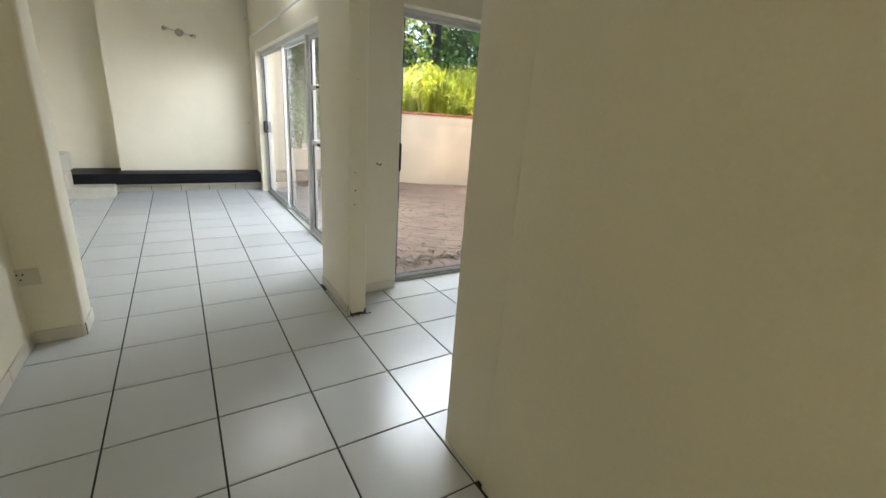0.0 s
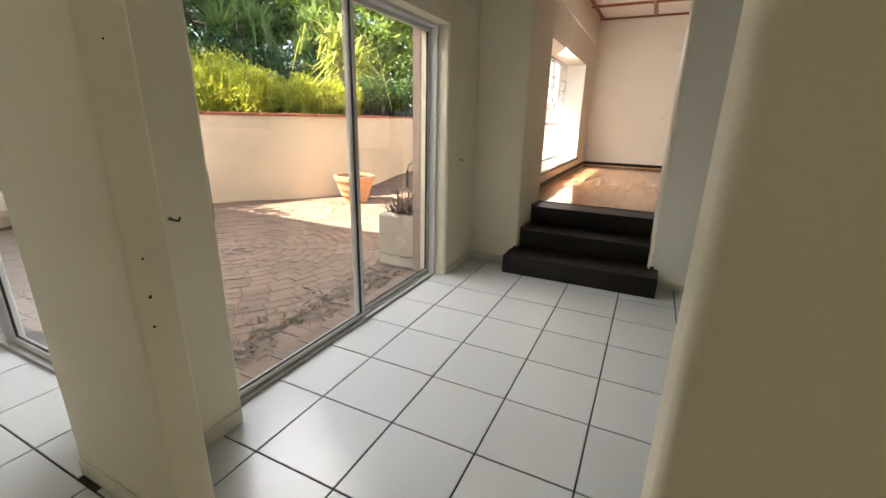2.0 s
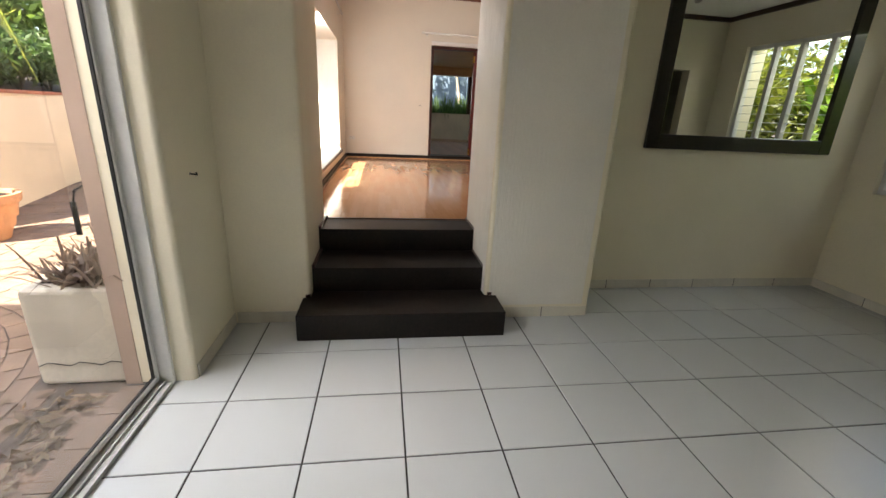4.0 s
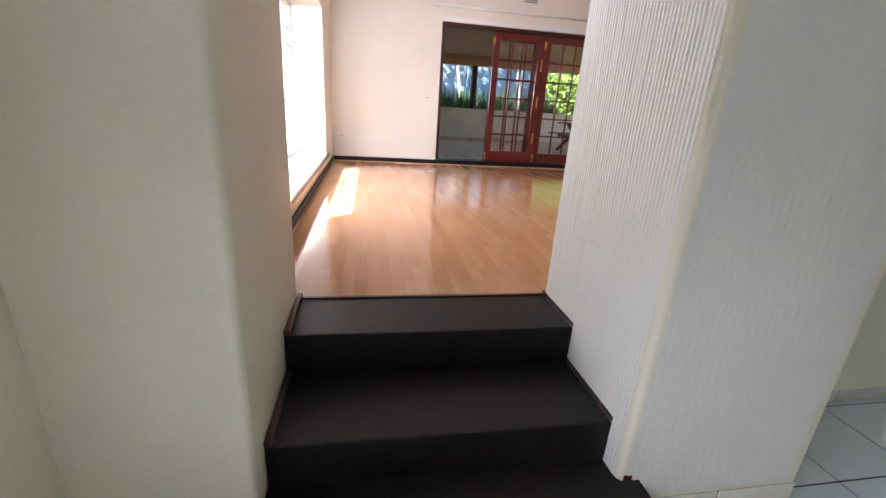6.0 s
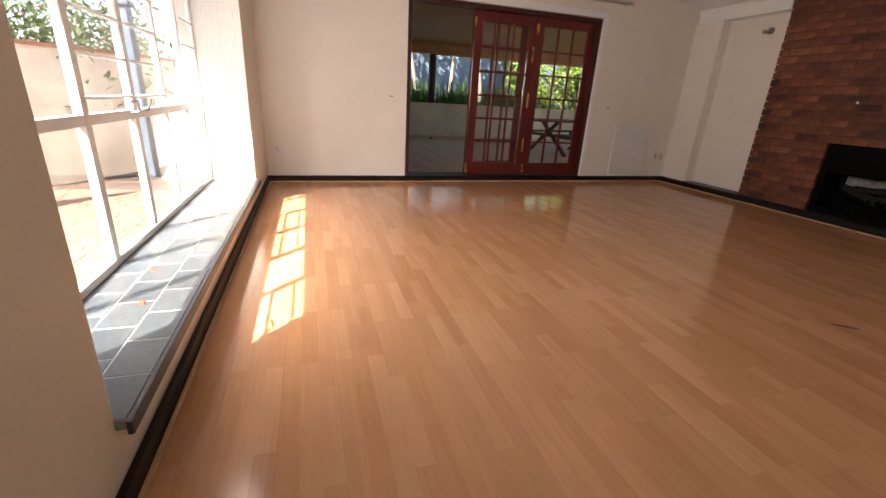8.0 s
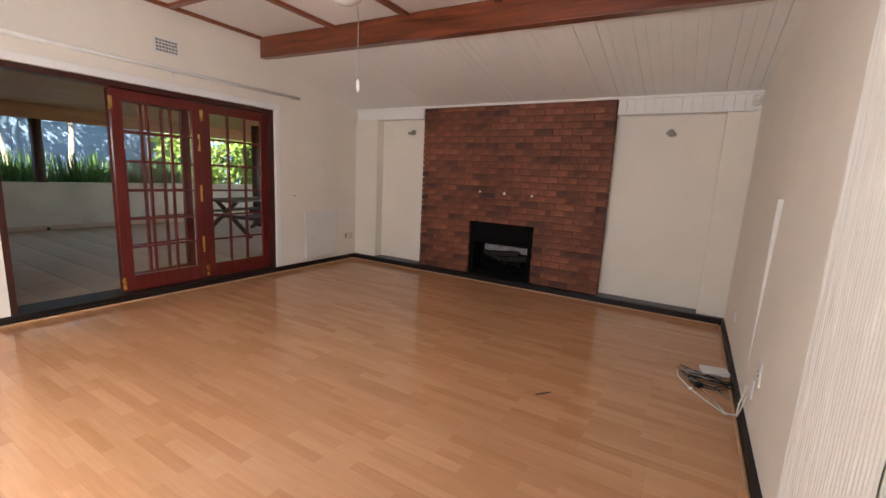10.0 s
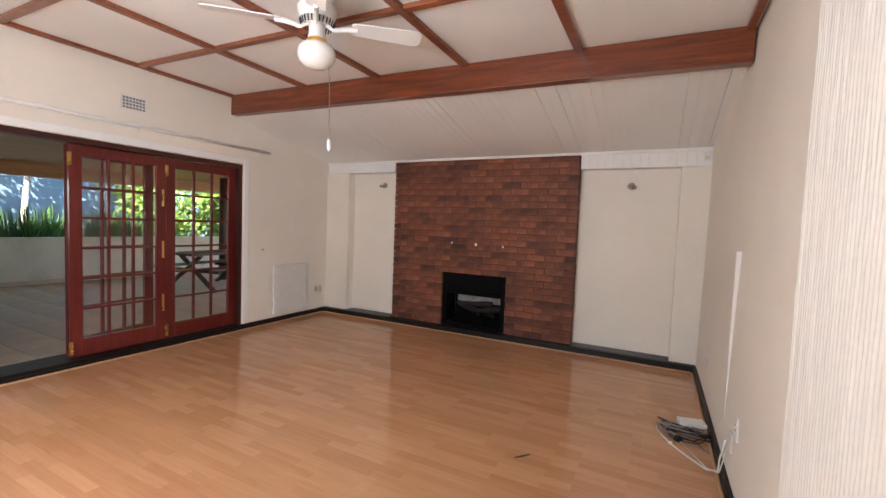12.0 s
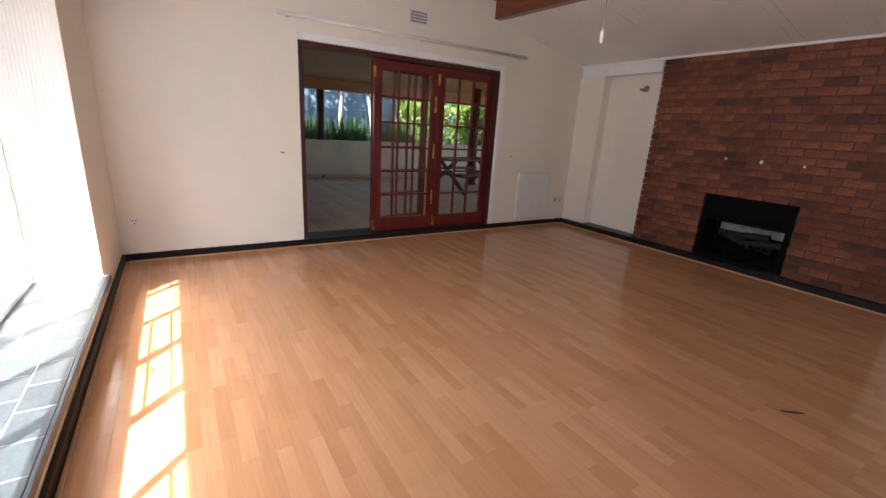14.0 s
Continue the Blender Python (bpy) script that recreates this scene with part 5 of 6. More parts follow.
def curve_through(pts, n):
    """A smooth line through given corner points."""
    P = [Vector(p) for p in pts]
    out = []
    for i in range(len(P) - 1):
        a, b, c, d = P[max(i - 1, 0)], P[i], P[i + 1], P[min(i + 2, len(P) - 1)]
        for k in range(n):
            t = k / n
            out.append(0.5 * ((2 * b) + (c - a) * t + (2 * a - 5 * b + 4 * c - d) * t * t + (3 * b - a - 3 * c + d) * t ** 3))
    return out + [P[-1]]


LINE = curve_through([(3.75, 8.75), (4.57, 8.12), (5.1, 7.97), (5.55, 7.66), (6.05, 7.15), (6.6, 6.85), (7.5, 6.8), (8.8, 7.1), (9.9, 7.4), (11.3, 7.6), (14.5, 8.1), (20.0, 8.6)], 7)


def ribbon_wall(name, line, thick, z0, z1, mat, label):
    bm = bmesh.new()
    rings = []
    for i, p in enumerate(line):
        d = (line[min(i + 1, len(line) - 1)] - line[max(i - 1, 0)]).normalized()
        nrm = Vector((-d.y, d.x))
        q = p + nrm * thick
        rings.append([bm.verts.new((p.x, p.y, z0)), bm.verts.new((q.x, q.y, z0)), bm.verts.new((q.x, q.y, z1)), bm.verts.new((p.x, p.y, z1))])
    for a, b in zip(rings, rings[1:]):
        for k in range(4):
            bm.faces.new((a[k], a[(k + 1) % 4], b[(k + 1) % 4], b[k]))
    bm.faces.new(rings[0][::-1])
    bm.faces.new(rings[-1])
    return structure(name, bm, mat, label, True)


ribbon_wall("wall_retaining", LINE, 0.24, -0.08, 1.42, M_EXT, "curved peach plastered retaining wall")
cop = bpy.data.objects["wall_retaining"]
acc = 0.0
for a, b in zip(LINE, LINE[1:]):
    d = b - a
    n = max(1, round(d.length / 0.23))
    for k in range(n):
        m = a + d * ((k + 0.5) / n)
        if m.x > 13:
            continue
        nrm = Vector((-d.y, d.x)).normalized()
        ob = new("coping_brick", slab_mesh("coping_brick", round(d.length / n - 0.008, 2), 0.28, 0.05, M_COPING, 0.006))
        ob.parent = cop
        ob.matrix_basis = pose(m.x + nrm.x * 0.11, m.y + nrm.y * 0.11, 1.471, 0, 0, math.degrees(math.atan2(d.y, d.x)))
ribbon_wall("wall_garden_white", curve_through([(11.6, 7.3), (13.0, 5.9), (16.4, 4.3)], 5), 0.22, -0.08, 1.95, M_EXTWHITE, "white plastered garden wall in full sun")
ribbon_wall("trim_garden_coping", [p + Vector((-0.03, -0.03)) for p in curve_through([(11.6, 7.3), (13.0, 5.9), (16.4, 4.3)], 5)], 0.30, 1.951, 2.0, M_COPING, "terracotta coping on the garden wall")
# bank behind the wall
bm = bmesh.new()
back = [p + Vector((-(q - p).normalized().y, (q - p).normalized().x)) * 0.25 for p, q in zip(LINE, LINE[1:])]
rows = []
for p in back:
    rows.append([bm.verts.new((p.x + 0.25 * k, p.y + s, 1.36 + 0.16 * s + 0.1 * noise.noise(Vector((p.x, s, 0))))) for k, s in ((0, 0.0), (0, 1.2), (0, 3.0), (0, 7.0), (0, 16.0))])
for a, b in zip(rows, rows[1:]):
    for k in range(4):
        bm.faces.new((a[k], b[k], b[k + 1], a[k + 1]))
structure("ground_bank", bm, M_SOIL, "planted earth bank behind the retaining wall", True)

# ring-laid clay pavers
CX, CY = 3.4, 5.45
PM = slab_mesh("paver", 0.217, 0.109, 0.03, M_PAVER, 0.0025)
paved = bpy.data.objects["pavement_bed"]
verts, faces, near = [], [], []
rp = random.Random(21)
for ring in range(1, 80):
    r = ring * 0.114
    n = max(5, round(2 * math.pi * r / 0.224))
    half = math.pi * r / n - 0.004
    off = rp.random()
    for k in range(n):
        a = 2 * math.pi * (k + off) / n
        x, y = CX + r * math.cos(a), CY + r * math.sin(a)
        if not (1.45 < x < 13.5 and (3.655 if x < 4.0 else 3.40) < y):
            continue
        lim = min(((p.x - x) ** 2 + (p.y - y) ** 2, p.y) for p in LINE) if x > 3.75 else (9, 8.80)
        if y > lim[1] - 0.02 or (3.74 < x < 4.62 and y < 3.84):
            continue
        if x < 3.9 and y < 4.75:
            near.append((x, y, a, half / 0.1085))
        else:
            i = len(verts)
            c, s, dz = math.cos(a), math.sin(a), rp.uniform(-0.003, 0.002)
            for u, v in ((-0.0545, -half), (0.0545, -half), (0.0545, half), (-0.0545, half)):
                verts.append((x + u * c - v * s, y + u * s + v * c, -0.05))
            for u, v in ((-0.052, 0.0025 - half), (0.052, 0.0025 - half), (0.052, half - 0.0025), (-0.052, half - 0.0025)):
                verts.append((x + u * c - v * s, y + u * s + v * c, -0.03 + dz))
            faces += [(i + 4, i + 5, i + 6, i + 7)] + [(i + q, i + (q + 1) % 4, i + 4 + (q + 1) % 4, i + 4 + q) for q in range(4)]
near += [(1.50 + 0.113 * k, 3.480, 0.0, 1.0) for k in range(20)]
for x, y, a, stretch in near:
    ob = new("paver", PM)
    ob.parent = paved
    ob.matrix_basis = pose(x, y, -0.03 + rp.uniform(-0.003, 0.002), rp.uniform(-0.5, 0.5), rp.uniform(-0.5, 0.5), math.degrees(a) + 90) @ Matrix.Diagonal((stretch, 1.0, 1.0, 1.0))
far_pavers = mesh_part("pavers", verts, faces, M_PAVER, paved, "worn clay pavers laid in rings", "stuff")

structure("trim_patio_threshold", boxes(*[(1.495 + 0.2215 * k, 1.711 + 0.2215 * k, 3.228, 3.364, -0.0055, 0.003) for k in range(10)], bevel=0.003), M_PAVER, "clay threshold bricks outside the sliding door")
structure("trim_outer_reveal", boxes((3.729, 3.7345, 3.285, 3.361, -0.03, 2.178)), M_REVEAL, "pink painted outer reveal beside the sliding door")

# white planter block with a succulent, and fallen leaves
plt = thing("planter_block", "white plastered planter block, cracked near its foot", "planter", (4.20, 3.57, -0.032))
part("block_wall", box(bmesh.new(), -0.42, 0.42, -0.205, 0.235, 0.0, 0.555, 0.03, 3), M_EXTWHITE, plt)
part("crack", tube(bmesh.new(), [(-0.4205, -0.18 + 0.05 * k, 0.13 + 0.012 * math.sin(k * 2.1)) for k in range(9)], 0.003, 5), M_HOLE, plt, "dark crack line")
part("soil", boxes((-0.34, 0.34, -0.14, 0.17, 0.545, 0.560)), M_SOIL, plt)
suc = thing("succulent", "dusty trailing succulent in the planter", "plant", (4.05, 3.55, 0.528))
cloud_part("foliage", blade_tuft(RNG, [(x, y, 0) for x in (-0.2, -0.1, 0.05, 0.2) for y in (-0.1, 0.05)], 240, 0.24, 0.03, 0.9, 1.1), M_SUCC, suc)
n = 460
lx = RNG.uniform(1.6, 3.7, n)
ly = 3.42 + np.abs(RNG.normal(0, 0.20, n)) + np.where(lx < 2.9, 0.30 * RNG.random(n) ** 2 + 0.08 * np.sin(lx * 9), 0)
V, F = leaf_cloud(RNG, [(0, 0, 0, 0.001)], n, 0.05)
V = V.reshape(-1, 4, 3)
V[:, :, 2] *= 0.45
V = V - V.mean(axis=1, keepdims=True) + np.stack([lx, ly, np.full(n, -0.013)], axis=1)[:, None, :]
fl = cloud_part("fallen_leaves", (V.reshape(-1, 3), F), M_DRY, None, "dry brown leaves blown against the door", "stuff")
tagged(fl, category="leaves")
crank = thing("awning_crank", "black iron crank rod hanging beside the door", "crank", (3.80, 3.385, 0.90))
part("upper_grip", tube(bmesh.new(), [(0, 0, 0.22), (0, 0, 0.40)], 0.011, 8), M_IRON, crank)
part("crank_bend", tube(bmesh.new(), [(0, 0, 0.22), (0.0, 0.01, 0.15), (-0.02, 0.05, 0.12), (-0.03, 0.06, 0.06)], 0.006, 8), M_IRON, crank)
part("lower_grip", tube(bmesh.new(), [(-0.03, 0.06, 0.07), (-0.03, 0.06, -0.09)], 0.012, 8), M_IRON, crank)
part("crank_bracket", boxes((-0.012, 0.012, -0.024, 0.002, 0.36, 0.385)), M_IRON, crank)

# dracaena in a terracotta pot
pot = thing("terracotta_pot", "ribbed terracotta pot on the brick paving", "plant pot", (6.42, 6.12, -0.032))
pb = part("pot_body", lathe(bmesh.new(), [(0.20, 0.0), (0.235, 0.12), (0.255, 0.125), (0.275, 0.23), (0.295, 0.235), (0.32, 0.36), (0.335, 0.385), (0.352, 0.39), (0.362, 0.45), (0.36, 0.475), (0.315, 0.475), (0.31, 0.42)], 36), M_POT, pot)
soft(pb, 0.9)
part("soil", lathe(bmesh.new(), [(0.309, 0.425), (0.28, 0.44), (0.05, 0.45)], 24), M_SOIL, pot)
dra = thing("dracaena", "tall dracaena with drooping yellow-green straps", "plant", (6.42, 6.12, 0.41))
tk = part("trunk", tube(bmesh.new(), curve_through([(0, 0, 0), (0.01, 0.02, 0.4), (-0.01, 0.03, 0.9), (-0.04, 0.03, 1.35), (-0.06, 0.02, 1.80)], 4), 0.075, 12, 0.045), M_BARK, dra, smooth=True)
part("branch", tube(bmesh.new(), [(-0.05, 0.03, 1.45), (-0.22, 0.05, 1.75), (-0.30, 0.03, 2.05)], 0.03, 9, 0.02), M_BARK, dra)
for c, k in (((-0.06, 0.02, 1.82), 110), ((-0.04, 0.03, 1.66), 70), ((-0.30, 0.03, 2.05), 30)):
    cloud_part("crown", blade_tuft(RNG, [c], k, 0.86, 0.06, 1.5, 1.0), M_DRAC, dra)


def yucca(at, h, n, size, label):
    t = thing("yucca", label, "plant", at)
    part("trunk", tube(bmesh.new(), [(0, 0, -0.2), (0.06, 0, h * 0.5), (0, 0.05, h)], 0.10, 9, 0.07), M_BARKD, t)
    for dx, dz in ((0, 0), (0.5, -0.5), (-0.45, -0.7)):
        V, F = blade_tuft(RNG, [(dx, 0.05, h + dz)], n, size, 0.06, 0.55, 1.0)
        W2, F2 = blade_tuft(RNG, [(dx, 0.05, h + dz)], n // 2, size * 0.9, 0.06, 1.9, 1.0)
        cloud_part("rosette", (np.concatenate([V, W2]), np.concatenate([F, F2 + len(V)])), M_YUCCA, t)


yucca((8.3, 10.9, 1.8), 2.1, 130, 0.95, "dark green yucca on the planted bank")
yucca((9.3, 11.3, 1.8), 1.5, 110, 0.85, "dark green yucca among the trees")
yucca((10.8, 10.8, 1.8), 1.9, 130, 0.95, "spiky yucca on the planted bank")
yucca((12.6, 10.2, 1.8), 1.6, 110, 0.85, "spiky yucca on the planted bank")


def shrub(at, r, h, n, mat, label, blade=True):
    t = thing("shrub", label, "shrub", at)
    roots = [(r * 0.8 * math.cos(a) * q, r * 0.8 * math.sin(a) * q, 0.0) for q in (0.2, 0.6, 1.0) for a in np.linspace(0, 6, 7)]
    if blade:
        cloud_part("foliage", blade_tuft(RNG, roots, n // 2, h, 0.02, 0.5, 0.55), mat, t)
        cloud_part("leaf_mass", leaf_cloud(RNG, [(x, y, h * 0.45 + 0.13 * RNG.normal(), 0.36 * h) for x, y, _ in roots[::2]], n * 2, 0.045), mat, t)
    else:
        for a in range(3):
            part("stem", tube(bmesh.new(), [(0, 0, -0.1), (r * 0.3 * math.cos(a * 2.1), r * 0.3 * math.sin(a * 2.1), h * 0.6)], 0.03, 6, 0.015), M_BARKD, t)
        blobs = [(x, y, h * (0.30 + 0.5 * RNG.random()), 0.30 * h) for x, y, _ in roots]
        cloud_part("leaf_mass", leaf_cloud(RNG, blobs, n, 0.075), mat, t)
    return t


for x, y, r, h in ((4.3, 9.2, 0.6, 1.05), (5.0, 8.95, 0.6, 1.1), (5.7, 8.75, 0.6, 1.15), (6.4, 8.4, 0.45, 0.8), (6.0, 8.2, 0.5, 0.95), (6.95, 7.75, 0.40, 0.52), (7.5, 7.6, 0.45, 0.80), (8.0, 7.65, 0.4, 0.66), (7.5, 8.3, 0.5, 0.85)):
    shrub((x, y, 1.45), r, h, 1500, M_LIME, "sunlit lime-green strappy shrub above the wall")
for x, y, r, h in ((9.0, 8.1, 0.6, 0.9), (9.8, 8.4, 0.6, 1.1), (10.7, 8.5, 0.7, 0.95), (11.7, 8.7, 0.7, 1.1), (12.9, 8.9, 0.7, 1.2), (9.4, 9.4, 0.9, 1.6), (11.0, 9.8, 1.0, 1.7), (8.3, 9.2, 0.9, 1.4), (5.0, 10.4, 0.9, 1.7), (6.6, 10.0, 0.9, 1.7)):
    shrub((x, y, 1.5), r, h, 1700, M_DEEP, "dense dark green shrub on the bank", False)


def tree(at, h, spread, n, mat, label, leaf=0.13, bark=None):
    """Tapered trunk, limbs, and a ragged crown of leaf clumps."""
    t = thing("tree", label, "tree", at)
    rnd = random.Random(int(at[0] * 37 + at[1] * 11))
    top = Vector((rnd.uniform(-0.4, 0.4), rnd.uniform(-0.4, 0.4), h * 0.75))
    part("trunk", tube(bmesh.new(), [(0, 0, -0.4), top * 0.4 + Vector((0.1, 0, 0)), top], 0.20, 10, 0.07), bark or M_BARKD, t, smooth=True)
    blobs = []
    for k in range(9):
        a, q = rnd.uniform(0, 6.28), rnd.uniform(0.35, 1.0)
        s = top * rnd.uniform(0.35, 0.95)
        e = Vector((spread * q * math.cos(a), spread * q * math.sin(a), h * rnd.uniform(0.30, 1.0)))
        part("limb", tube(bmesh.new(), [s, s.lerp(e, 0.5) + Vector((0, 0, 0.15)), e], 0.06, 6, 0.02), bark or M_BARKD, t)
        blobs += [(e.x + rnd.uniform(-0.5, 0.5), e.y + rnd.uniform(-0.5, 0.5), e.z + rnd.uniform(-0.6, 0.4), rnd.uniform(0.35, 0.8)) for _ in range(4)]
    cloud_part("crown", leaf_cloud(RNG, blobs, n, leaf), mat, t)
    return t


for x, y, h, s, m in ((3.4, 12.5, 5.5, 2.2, M_GREEN), (5.6, 13.0, 6.0, 2.3, M_DEEP), (7.6, 13.5, 6.2, 2.2, M_DEEP), (9.6, 13.8, 5.8, 2.0, M_DEEP), (16.0, 13.4, 6.5, 2.4, M_DEEP), (16.8, 12.0, 6.0, 2.6, M_GREEN),
                      (19.5, 11.0, 6.0, 2.6, M_GREEN), (12.0, 11.8, 3.6, 1.5, M_GREEN), (15.0, 10.4, 4.0, 1.8, M_GREEN), (1.5, 13.5, 6.0, 2.4, M_DEEP), (11.2, 17.5, 5.0, 2.6, M_DEEP)):
    tree((x, y, 1.6 if y > 9 and x > 3 else -0.1), h, s, 5200, m, "leafy garden tree on the bank")
tree((2.3, 11.2, -0.1), 4.6, 1.5, 6000, M_DEEP, "dense dark tree behind the hedge", 0.12)
tree((3.7, 11.4, -0.1), 5.0, 1.5, 6000, M_DEEP, "dense dark tree behind the hedge", 0.12)
tree((4.6, 10.9, 1.6), 2.8, 0.9, 2600, M_LIME, "small yellow-green tree in sun", 0.09)

# north of the dining doors: low planter wall and hedge
structure("wall_planter_low", boxes((1.2, 3.74, 8.84, 9.06, -0.08, 0.60), bevel=0.01), M_EXT, "low peach plastered planter wall")
structure("wall_planter_pillar", boxes((2.62, 2.86, 8.30, 8.52, -0.06, 0.55), bevel=0.01), M_EXTWHITE, "short white plastered garden pillar")
for x in (1.5, 2.2, 2.9, 3.5):
    shrub((x, 9.45, 0.5), 0.5, 1.35, 1900, M_GREEN, "clipped green hedge plant behind the low wall", False)
structure("wall_jamb_outer", boxes((1.425, 1.60, 7.66, 7.90, -0.06, 2.9)), M_EXT, "peach plastered outer pier")

# ---- covered veranda beyond the folding door ----
VZ = 0.50
structure("floor_veranda", boxes((10.42, 19.0, -9.0, 3.1, -0.05, VZ - 0.006)), M_PTILE, "buff bed of the veranda tiles")
structure("ceiling_veranda", boxes(*[(10.42, 16.55, -9.0 + 0.11 * k, -9.0 + 0.11 * k + 0.104, 2.86, 2.885) for k in range(108)], (10.42, 16.55, -9.0, 2.9, 2.886, 2.92)), M_VCEIL, "warm varnished boarded veranda ceiling")
structure("trim_veranda_beam", boxes((16.25, 16.45, -9.0, 2.9, 2.60, 2.859)), M_VCEIL, "timber edge beam of the veranda")
structure("wall_veranda_low", boxes((16.25, 16.45, -9.0, 2.9, VZ, 1.38), (16.22, 16.48, -9.0, 2.9, 1.381, 1.42)), M_VERANDA, "low plastered veranda wall")
structure("baseboard_veranda", boxes((16.235, 16.249, -9.0, 2.9, VZ, VZ + 0.09)), M_PTILE, "buff tile skirting of the veranda")
structure("wall_veranda_north", boxes((10.42, 16.45, 2.9, 3.1, 0.0, 2.9)), M_VERANDA, "plastered end wall of the veranda")
for x, y in ((16.36, -0.88), (14.6, -4.3), (16.36, -7.5)):
    p = thing("veranda_post", "dark round timber post holding the veranda roof", "post", (x, y, VZ), "veranda posts")
    part("post_shaft", tube(bmesh.new(), [(0, 0, 0), (0.01, 0, 1.2), (0, 0, 2.359)], 0.10, 14, 0.09), M_OUTWOOD, p, smooth=True)
    part("post_foot", lathe(bmesh.new(), [(0.13, 0.0), (0.13, 0.05), (0.11, 0.06)], 18), M_IRON, p)
vfloor = bpy.data.objects["floor_veranda"]
for i in range(14):
    for j in range(18):
        ob = new("tile", slab_mesh("veranda_tile", 0.392, 0.392, 0.01, M_PTILE, 0.002))
        ob.location, ob.parent = (10.66 + i * 0.4, -4.3 + j * 0.4, VZ), vfloor
pre = thing("precast_wall", "blue-grey precast concrete boundary wall of slotted panels", "boundary wall", (19.6, -3.0, 0.0))
for k in range(7):
    y = -6.0 + k * 1.9
    part("wall_post", boxes((-0.06, 0.06, y - 0.06, y + 0.06, 0.0, 3.88), bevel=0.01), M_PRECAST, pre)
    if k < 6:
        for j in range(12):
            part("wall_panel", boxes((-0.025, 0.025, y + 0.055, y + 1.845, 0.05 + j * 0.315, 0.3645 + j * 0.315), bevel=0.006), M_PRECAST, pre)
for y in (-3.6, -2.9, -2.2, -1.6, -1.0, -0.3, 0.3, 0.9, 1.6):
    t = thing("strap_plant", "dark green strappy plants behind the low wall", "plant", (17.1 + 0.3 * math.sin(y * 5), y, 0.95), "veranda border plants")
    cloud_part("foliage", blade_tuft(RNG, [(0, 0, 0), (0.2, 0.2, 0), (-0.2, 0.1, 0), (0.1, -0.25, 0)], 420, 1.15, 0.045, 0.6, 0.45), M_DEEP, t)
structure("ground_border", boxes((16.45, 19.5, -9.0, 3.0, 0.0, 0.98)), M_SOIL, "raised planted border")
for x, y, lean in ((17.9, -0.9, 0.3), (18.2, -1.9, -0.2), (18.0, 0.6, 0.2), (17.8, -2.9, 0.25)):
    t = thing("tree", "slender pale-barked tree behind the veranda", "tree", (x, y, 0.95))
    part("trunk", tube(bmesh.new(), [(0, 0, -0.1), (0, lean * 0.4, 1.0), (0.1, lean, 2.2), (0.0, lean * 1.4, 4.0)], 0.07, 8, 0.03), M_BARK, t)
    cloud_part("crown", leaf_cloud(RNG, [(0.2 * math.sin(k * 3), lean + 0.5 * math.sin(k * 2.2), 2.3 + 0.25 * k, 0.45) for k in range(9)], 1500, 0.09), M_GREEN, t)
for x, y, h in ((15.5, -10.5, 3.2), (17.5, -7.0, 3.0), (18.3, -5.2, 2.6), (19.0, -9.0, 3.6), (13.5, -11.5, 3.4)):
    tree((x, y, 0.4), h, 1.2, 3200, M_GREEN, "sunlit green garden tree", 0.11)

tb = thing("garden_table", "dark timber picnic table with crossed legs", "table", (13.7, -3.5, VZ), turn=8)
for k in range(5):
    part("top_plank", boxes((-0.38 + k * 0.155, -0.235 + k * 0.155, -0.85, 0.85, 0.70, 0.74), bevel=0.004), M_OUTWOOD, tb)
for y in (-0.6, 0.6):
    for s in (-1, 1):
        part("leg", tube(bmesh.new(), [(s * 0.62, y + 0.02 * s, 0.0), (-s * 0.30, y + 0.02 * s, 0.70)], 0.045, 6), M_OUTWOOD, tb)
    part("cross_rail", boxes((-0.72, 0.72, y - 0.05, y - 0.01, 0.36, 0.43), bevel=0.004), M_OUTWOOD, tb)
for s in (-1, 1):
    for k in range(2):
        part("seat_plank", boxes((s * 0.66 - 0.13 + k * 0.135, s * 0.66 - 0.01 + k * 0.135, -0.85, 0.85, 0.43, 0.465), bevel=0.004), M_OUTWOOD, tb)

# beyond the lounge window
ps = thing("garden_post", "blue-grey painted post in the sunny garden", "post", (13.6, 5.0, -0.05))
part("post_shaft", box(bmesh.new(), -0.12, 0.12, -0.12, 0.12, 0.0, 2.7, 0.02), M_PRECAST, ps)
part("post_cap", box(bmesh.new(), -0.16, 0.16, -0.16, 0.16, 2.701, 2.78, 0.02), M_PRECAST, ps)
um = thing("garden_umbrella", "folded blue garden umbrella on a pole", "umbrella", (10.6, 6.5, -0.04))
part("pole", tube(bmesh.new(), [(0, 0, 0), (0, 0, 2.6)], 0.025, 10), M_OUTWOOD, um)
part("folded_canopy", lathe(bmesh.new(), [(0.16, 1.35), (0.19, 1.5), (0.14, 1.9), (0.07, 2.5), (0.03, 2.62)], 14), M_BLUE, um)
part("foot", lathe(bmesh.new(), [(0.25, 0.0), (0.25, 0.06), (0.05, 0.10)], 20), M_IRON, um)
for x, y, h in ((12.6, 7.4, 2.9), (13.9, 6.5, 2.7), (15.3, 5.9, 2.8)):
    hedge = shrub((x, y, 0.4), 0.7, h, 2600, M_DEEP, "dark green hedge with red blossoms behind the wall", False)
    cloud_part("blossom", leaf_cloud(RNG, [(0.1, -0.3, h * 0.72, 0.5)], 26, 0.05), M_RED, hedge)

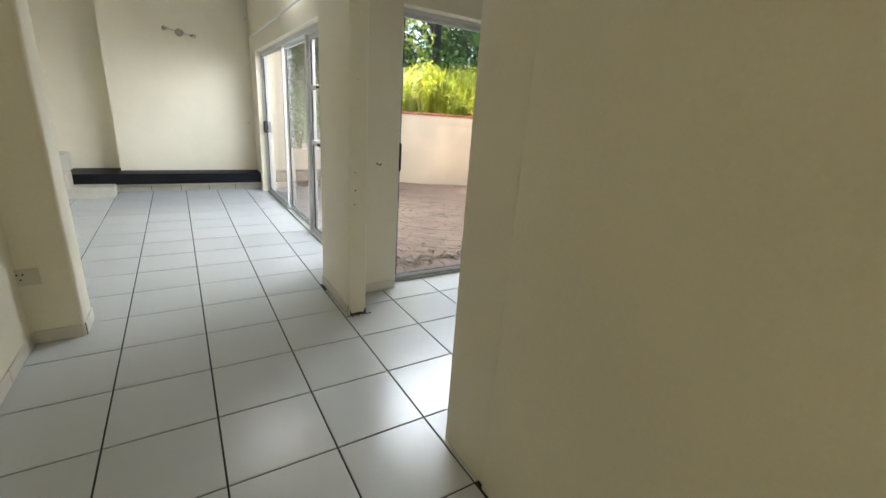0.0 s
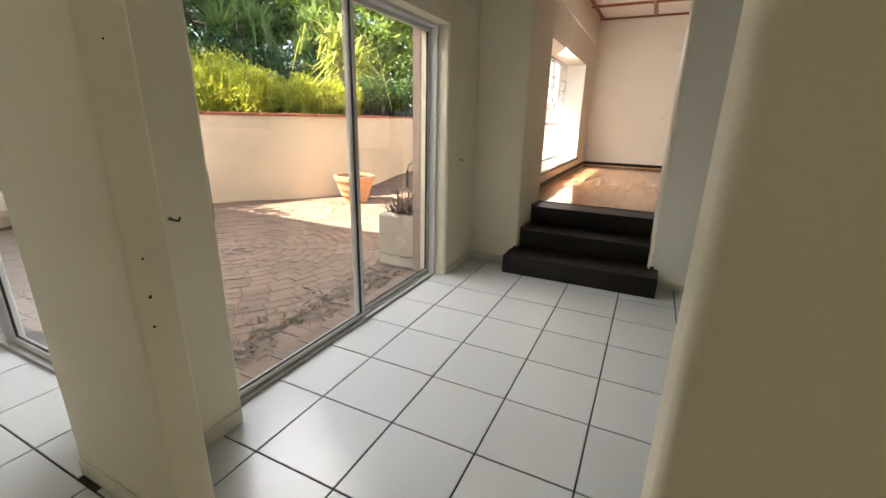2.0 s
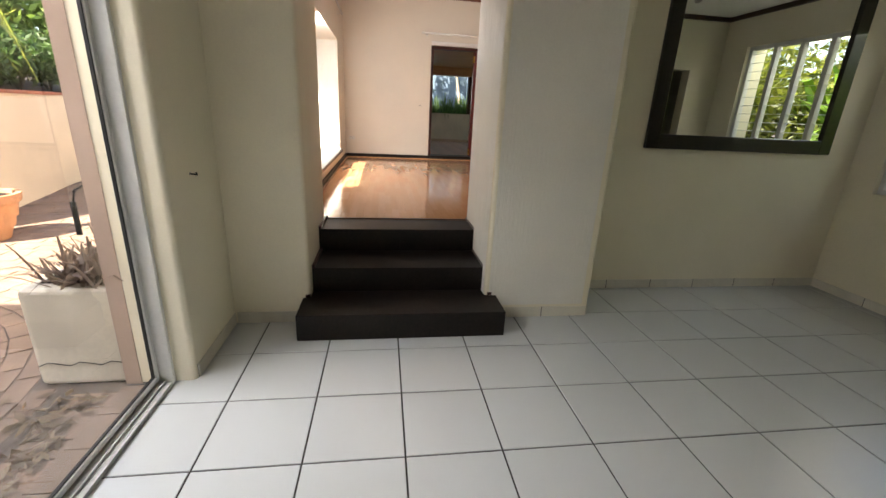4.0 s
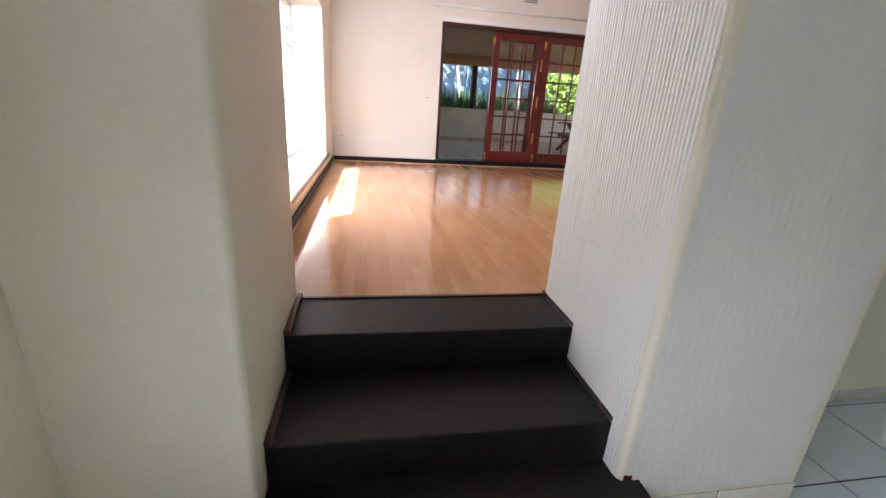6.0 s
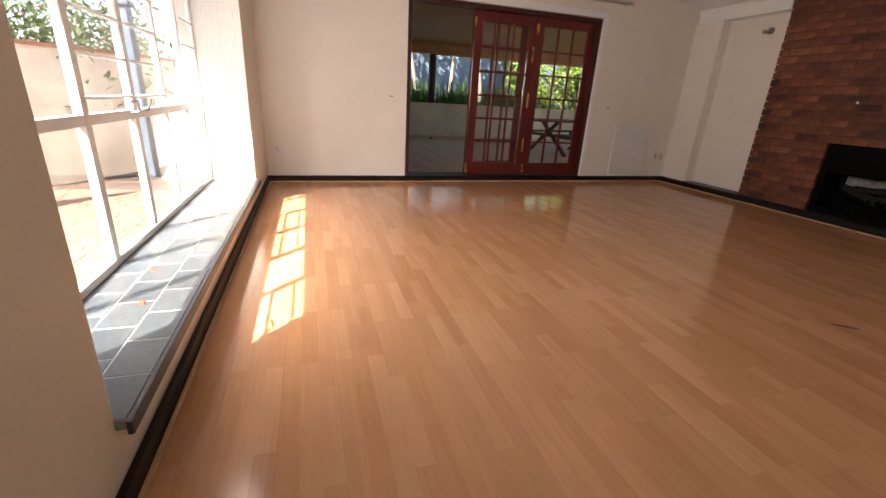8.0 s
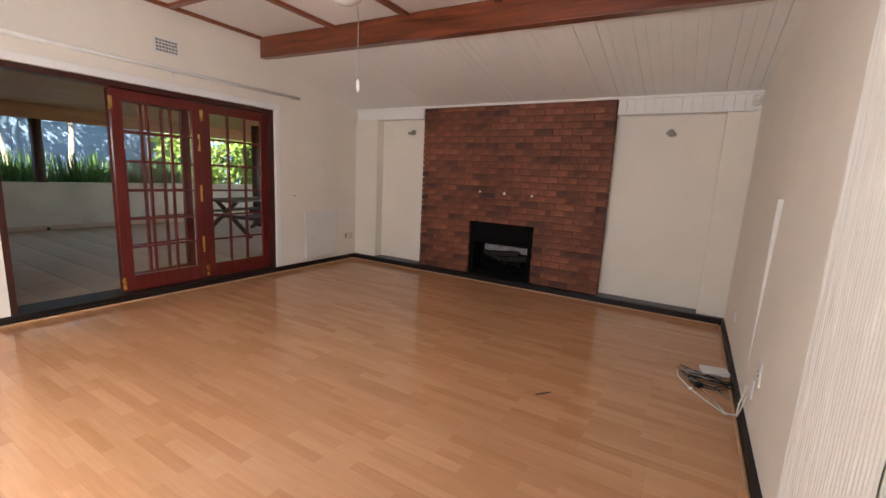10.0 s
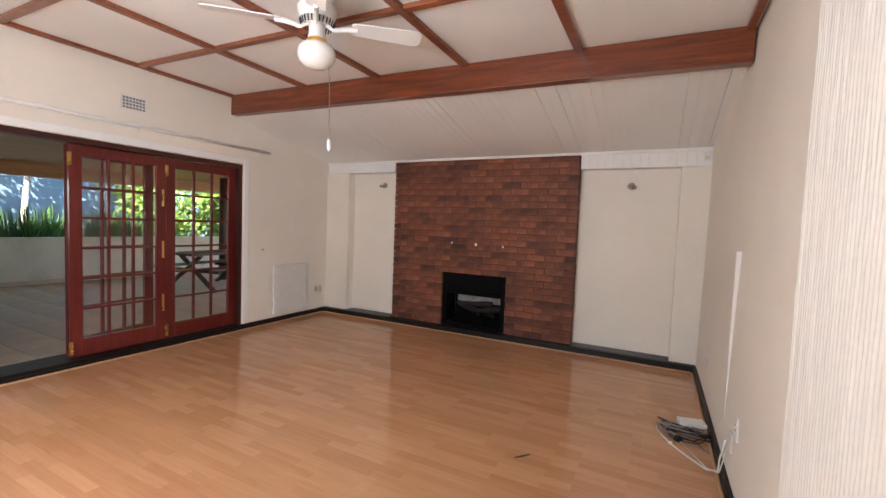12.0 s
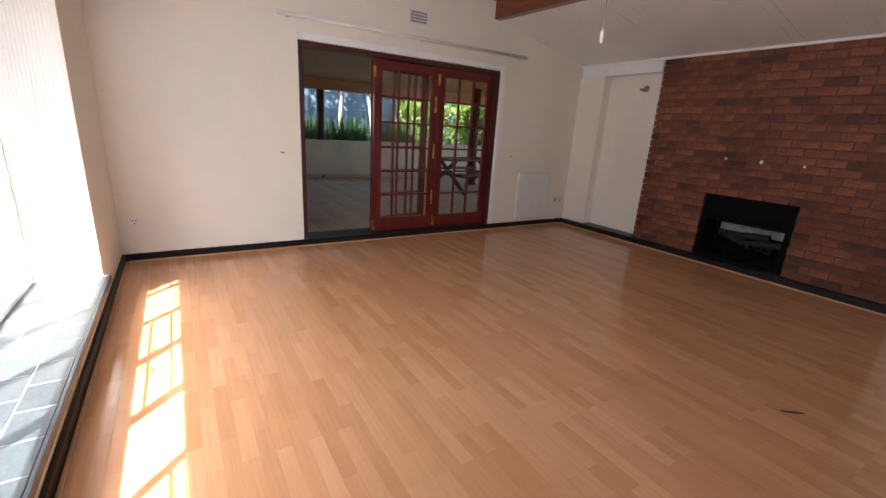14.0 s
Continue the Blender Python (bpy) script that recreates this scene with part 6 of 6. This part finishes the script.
# banana leaves outside the shuttered window, seen in the mirror
for x, y in ((3.2, -4.0), (3.95, -3.95), (4.8, -4.6), (2.4, -4.6), (3.8, -5.2), (5.8, -5.0)):
    t = thing("banana_plant", "bright green banana plant outside the shuttered window", "plant", (x, y, -0.05), "banana plants")
    part("stem", tube(bmesh.new(), [(0, 0, 0), (0.05, 0, 1.5)], 0.09, 10, 0.05), M_BARK, t)
    cloud_part("foliage", blade_tuft(RNG, [(0.03, 0, 1.1), (0.03, 0, 1.4)], 26, 1.25, 0.36, 0.7, 0.75), M_BANANA, t)
    cloud_part("undergrowth", leaf_cloud(RNG, [(0.4, 0.2, 0.6, 0.5), (-0.4, 0, 0.5, 0.5), (0, -0.3, 1.4, 0.5)], 900, 0.09), M_GREEN, t)

for x, y in ((-1.6, -4.9), (-0.7, -4.6), (0.2, -4.7), (1.1, -4.4), (2.0, -4.7), (3.3, -5.6), (4.4, -5.8)):
    shrub((x, y, -0.05), 0.75, 3.3, 3200, M_YGREEN, "tall yellow-green hedge plant outside the shuttered window", False)

# nail holes and the broken foot of the corner pier
pier = bpy.data.objects["wall_pier_corner"]
for x, z, r in ((0.973, 1.045, 0.004), (0.973, 0.926, 0.0055), (0.968, 0.83, 0.0045), (0.985, 1.62, 0.003)):
    part("nail_hole", lathe(bmesh.new(), [(r, 0.0), (r * 0.7, 0.0012), (0.0005, 0.0014)], 9), M_HOLE, pier, "dark nail hole").matrix_basis = pose(x, 2.6605, z, 90, 0, 0)
rc = random.Random(12)
bm = bmesh.new()
xs = [0.936 + 0.118 * k / 22 for k in range(23)]
top = [0.010 + 0.016 * abs(noise.noise(Vector((x * 60, 0.3, 0)))) + rc.uniform(0, 0.006) + (0.02 if k > 19 or k < 2 else 0) for k, x in enumerate(xs)]
for d in (0.0, 1.0):
    rows = []
    for x, h in zip(xs, top):
        y = 2.6645 - (x - 0.93) * 0.08 - 0.0035
        rows.append((bm.verts.new((x, y, 0.0005)), bm.verts.new((x, y, h)), bm.verts.new((x, y + 0.006, h + 0.003))))
    for a, b in zip(rows, rows[1:]):
        bm.faces.new((a[0], b[0], b[1], a[1]))
        bm.faces.new((a[1], b[1], b[2], a[2]))
    break
part("broken_plaster", bm, M_CHIP, pier, "broken brown plaster at the foot")
bm = bmesh.new()
for k in range(26):
    x = rc.uniform(0.90, 1.09)
    q = rc.uniform(0.0015, 0.0045)
    box(bm, x - q, x + q, 2.652 - abs(rc.gauss(0, 0.012)) - q, 2.652 - abs(rc.gauss(0, 0.006)) + q, 0.0006, 0.0006 + q, 0.0004, 1)
cr = part("plaster_crumbs", bm, M_CHIP, None, "brown plaster crumbs on the tiles", )
tagged(cr, category="rubble", kind="stuff")
lay_tiles()
lay_bricks()
# laminate boards of the lounge
lam = bpy.data.objects["floor_lounge_slab"]


def lay_boards():
    rnd = random.Random(9)
    r, y = 0, -2.846
    while y < NY - 0.005:
        d = min(0.1935, NY - 0.001 - y)
        x = 5.225 - rnd.choice((0.0, 0.43, 0.86)) if y + d > 1.256 else WX + 0.02 - rnd.choice((0.0, 0.43, 0.86))
        lo = 5.225 if y + d > 1.256 else WX + 0.02
        while x < FX - 0.03:
            a, b = max(x, lo), min(x + 1.285, FX - 0.02)
            if b - a > 0.02:
                ob = new("board", slab_mesh("board", b - a - 0.0003, d - 0.0003, 0.008, M_LAM, 0.0001))
                ob.location, ob.parent = ((a + b) / 2, y + d / 2, H), lam
            x += 1.285
        y += 0.1935
        r += 1


lay_boards()
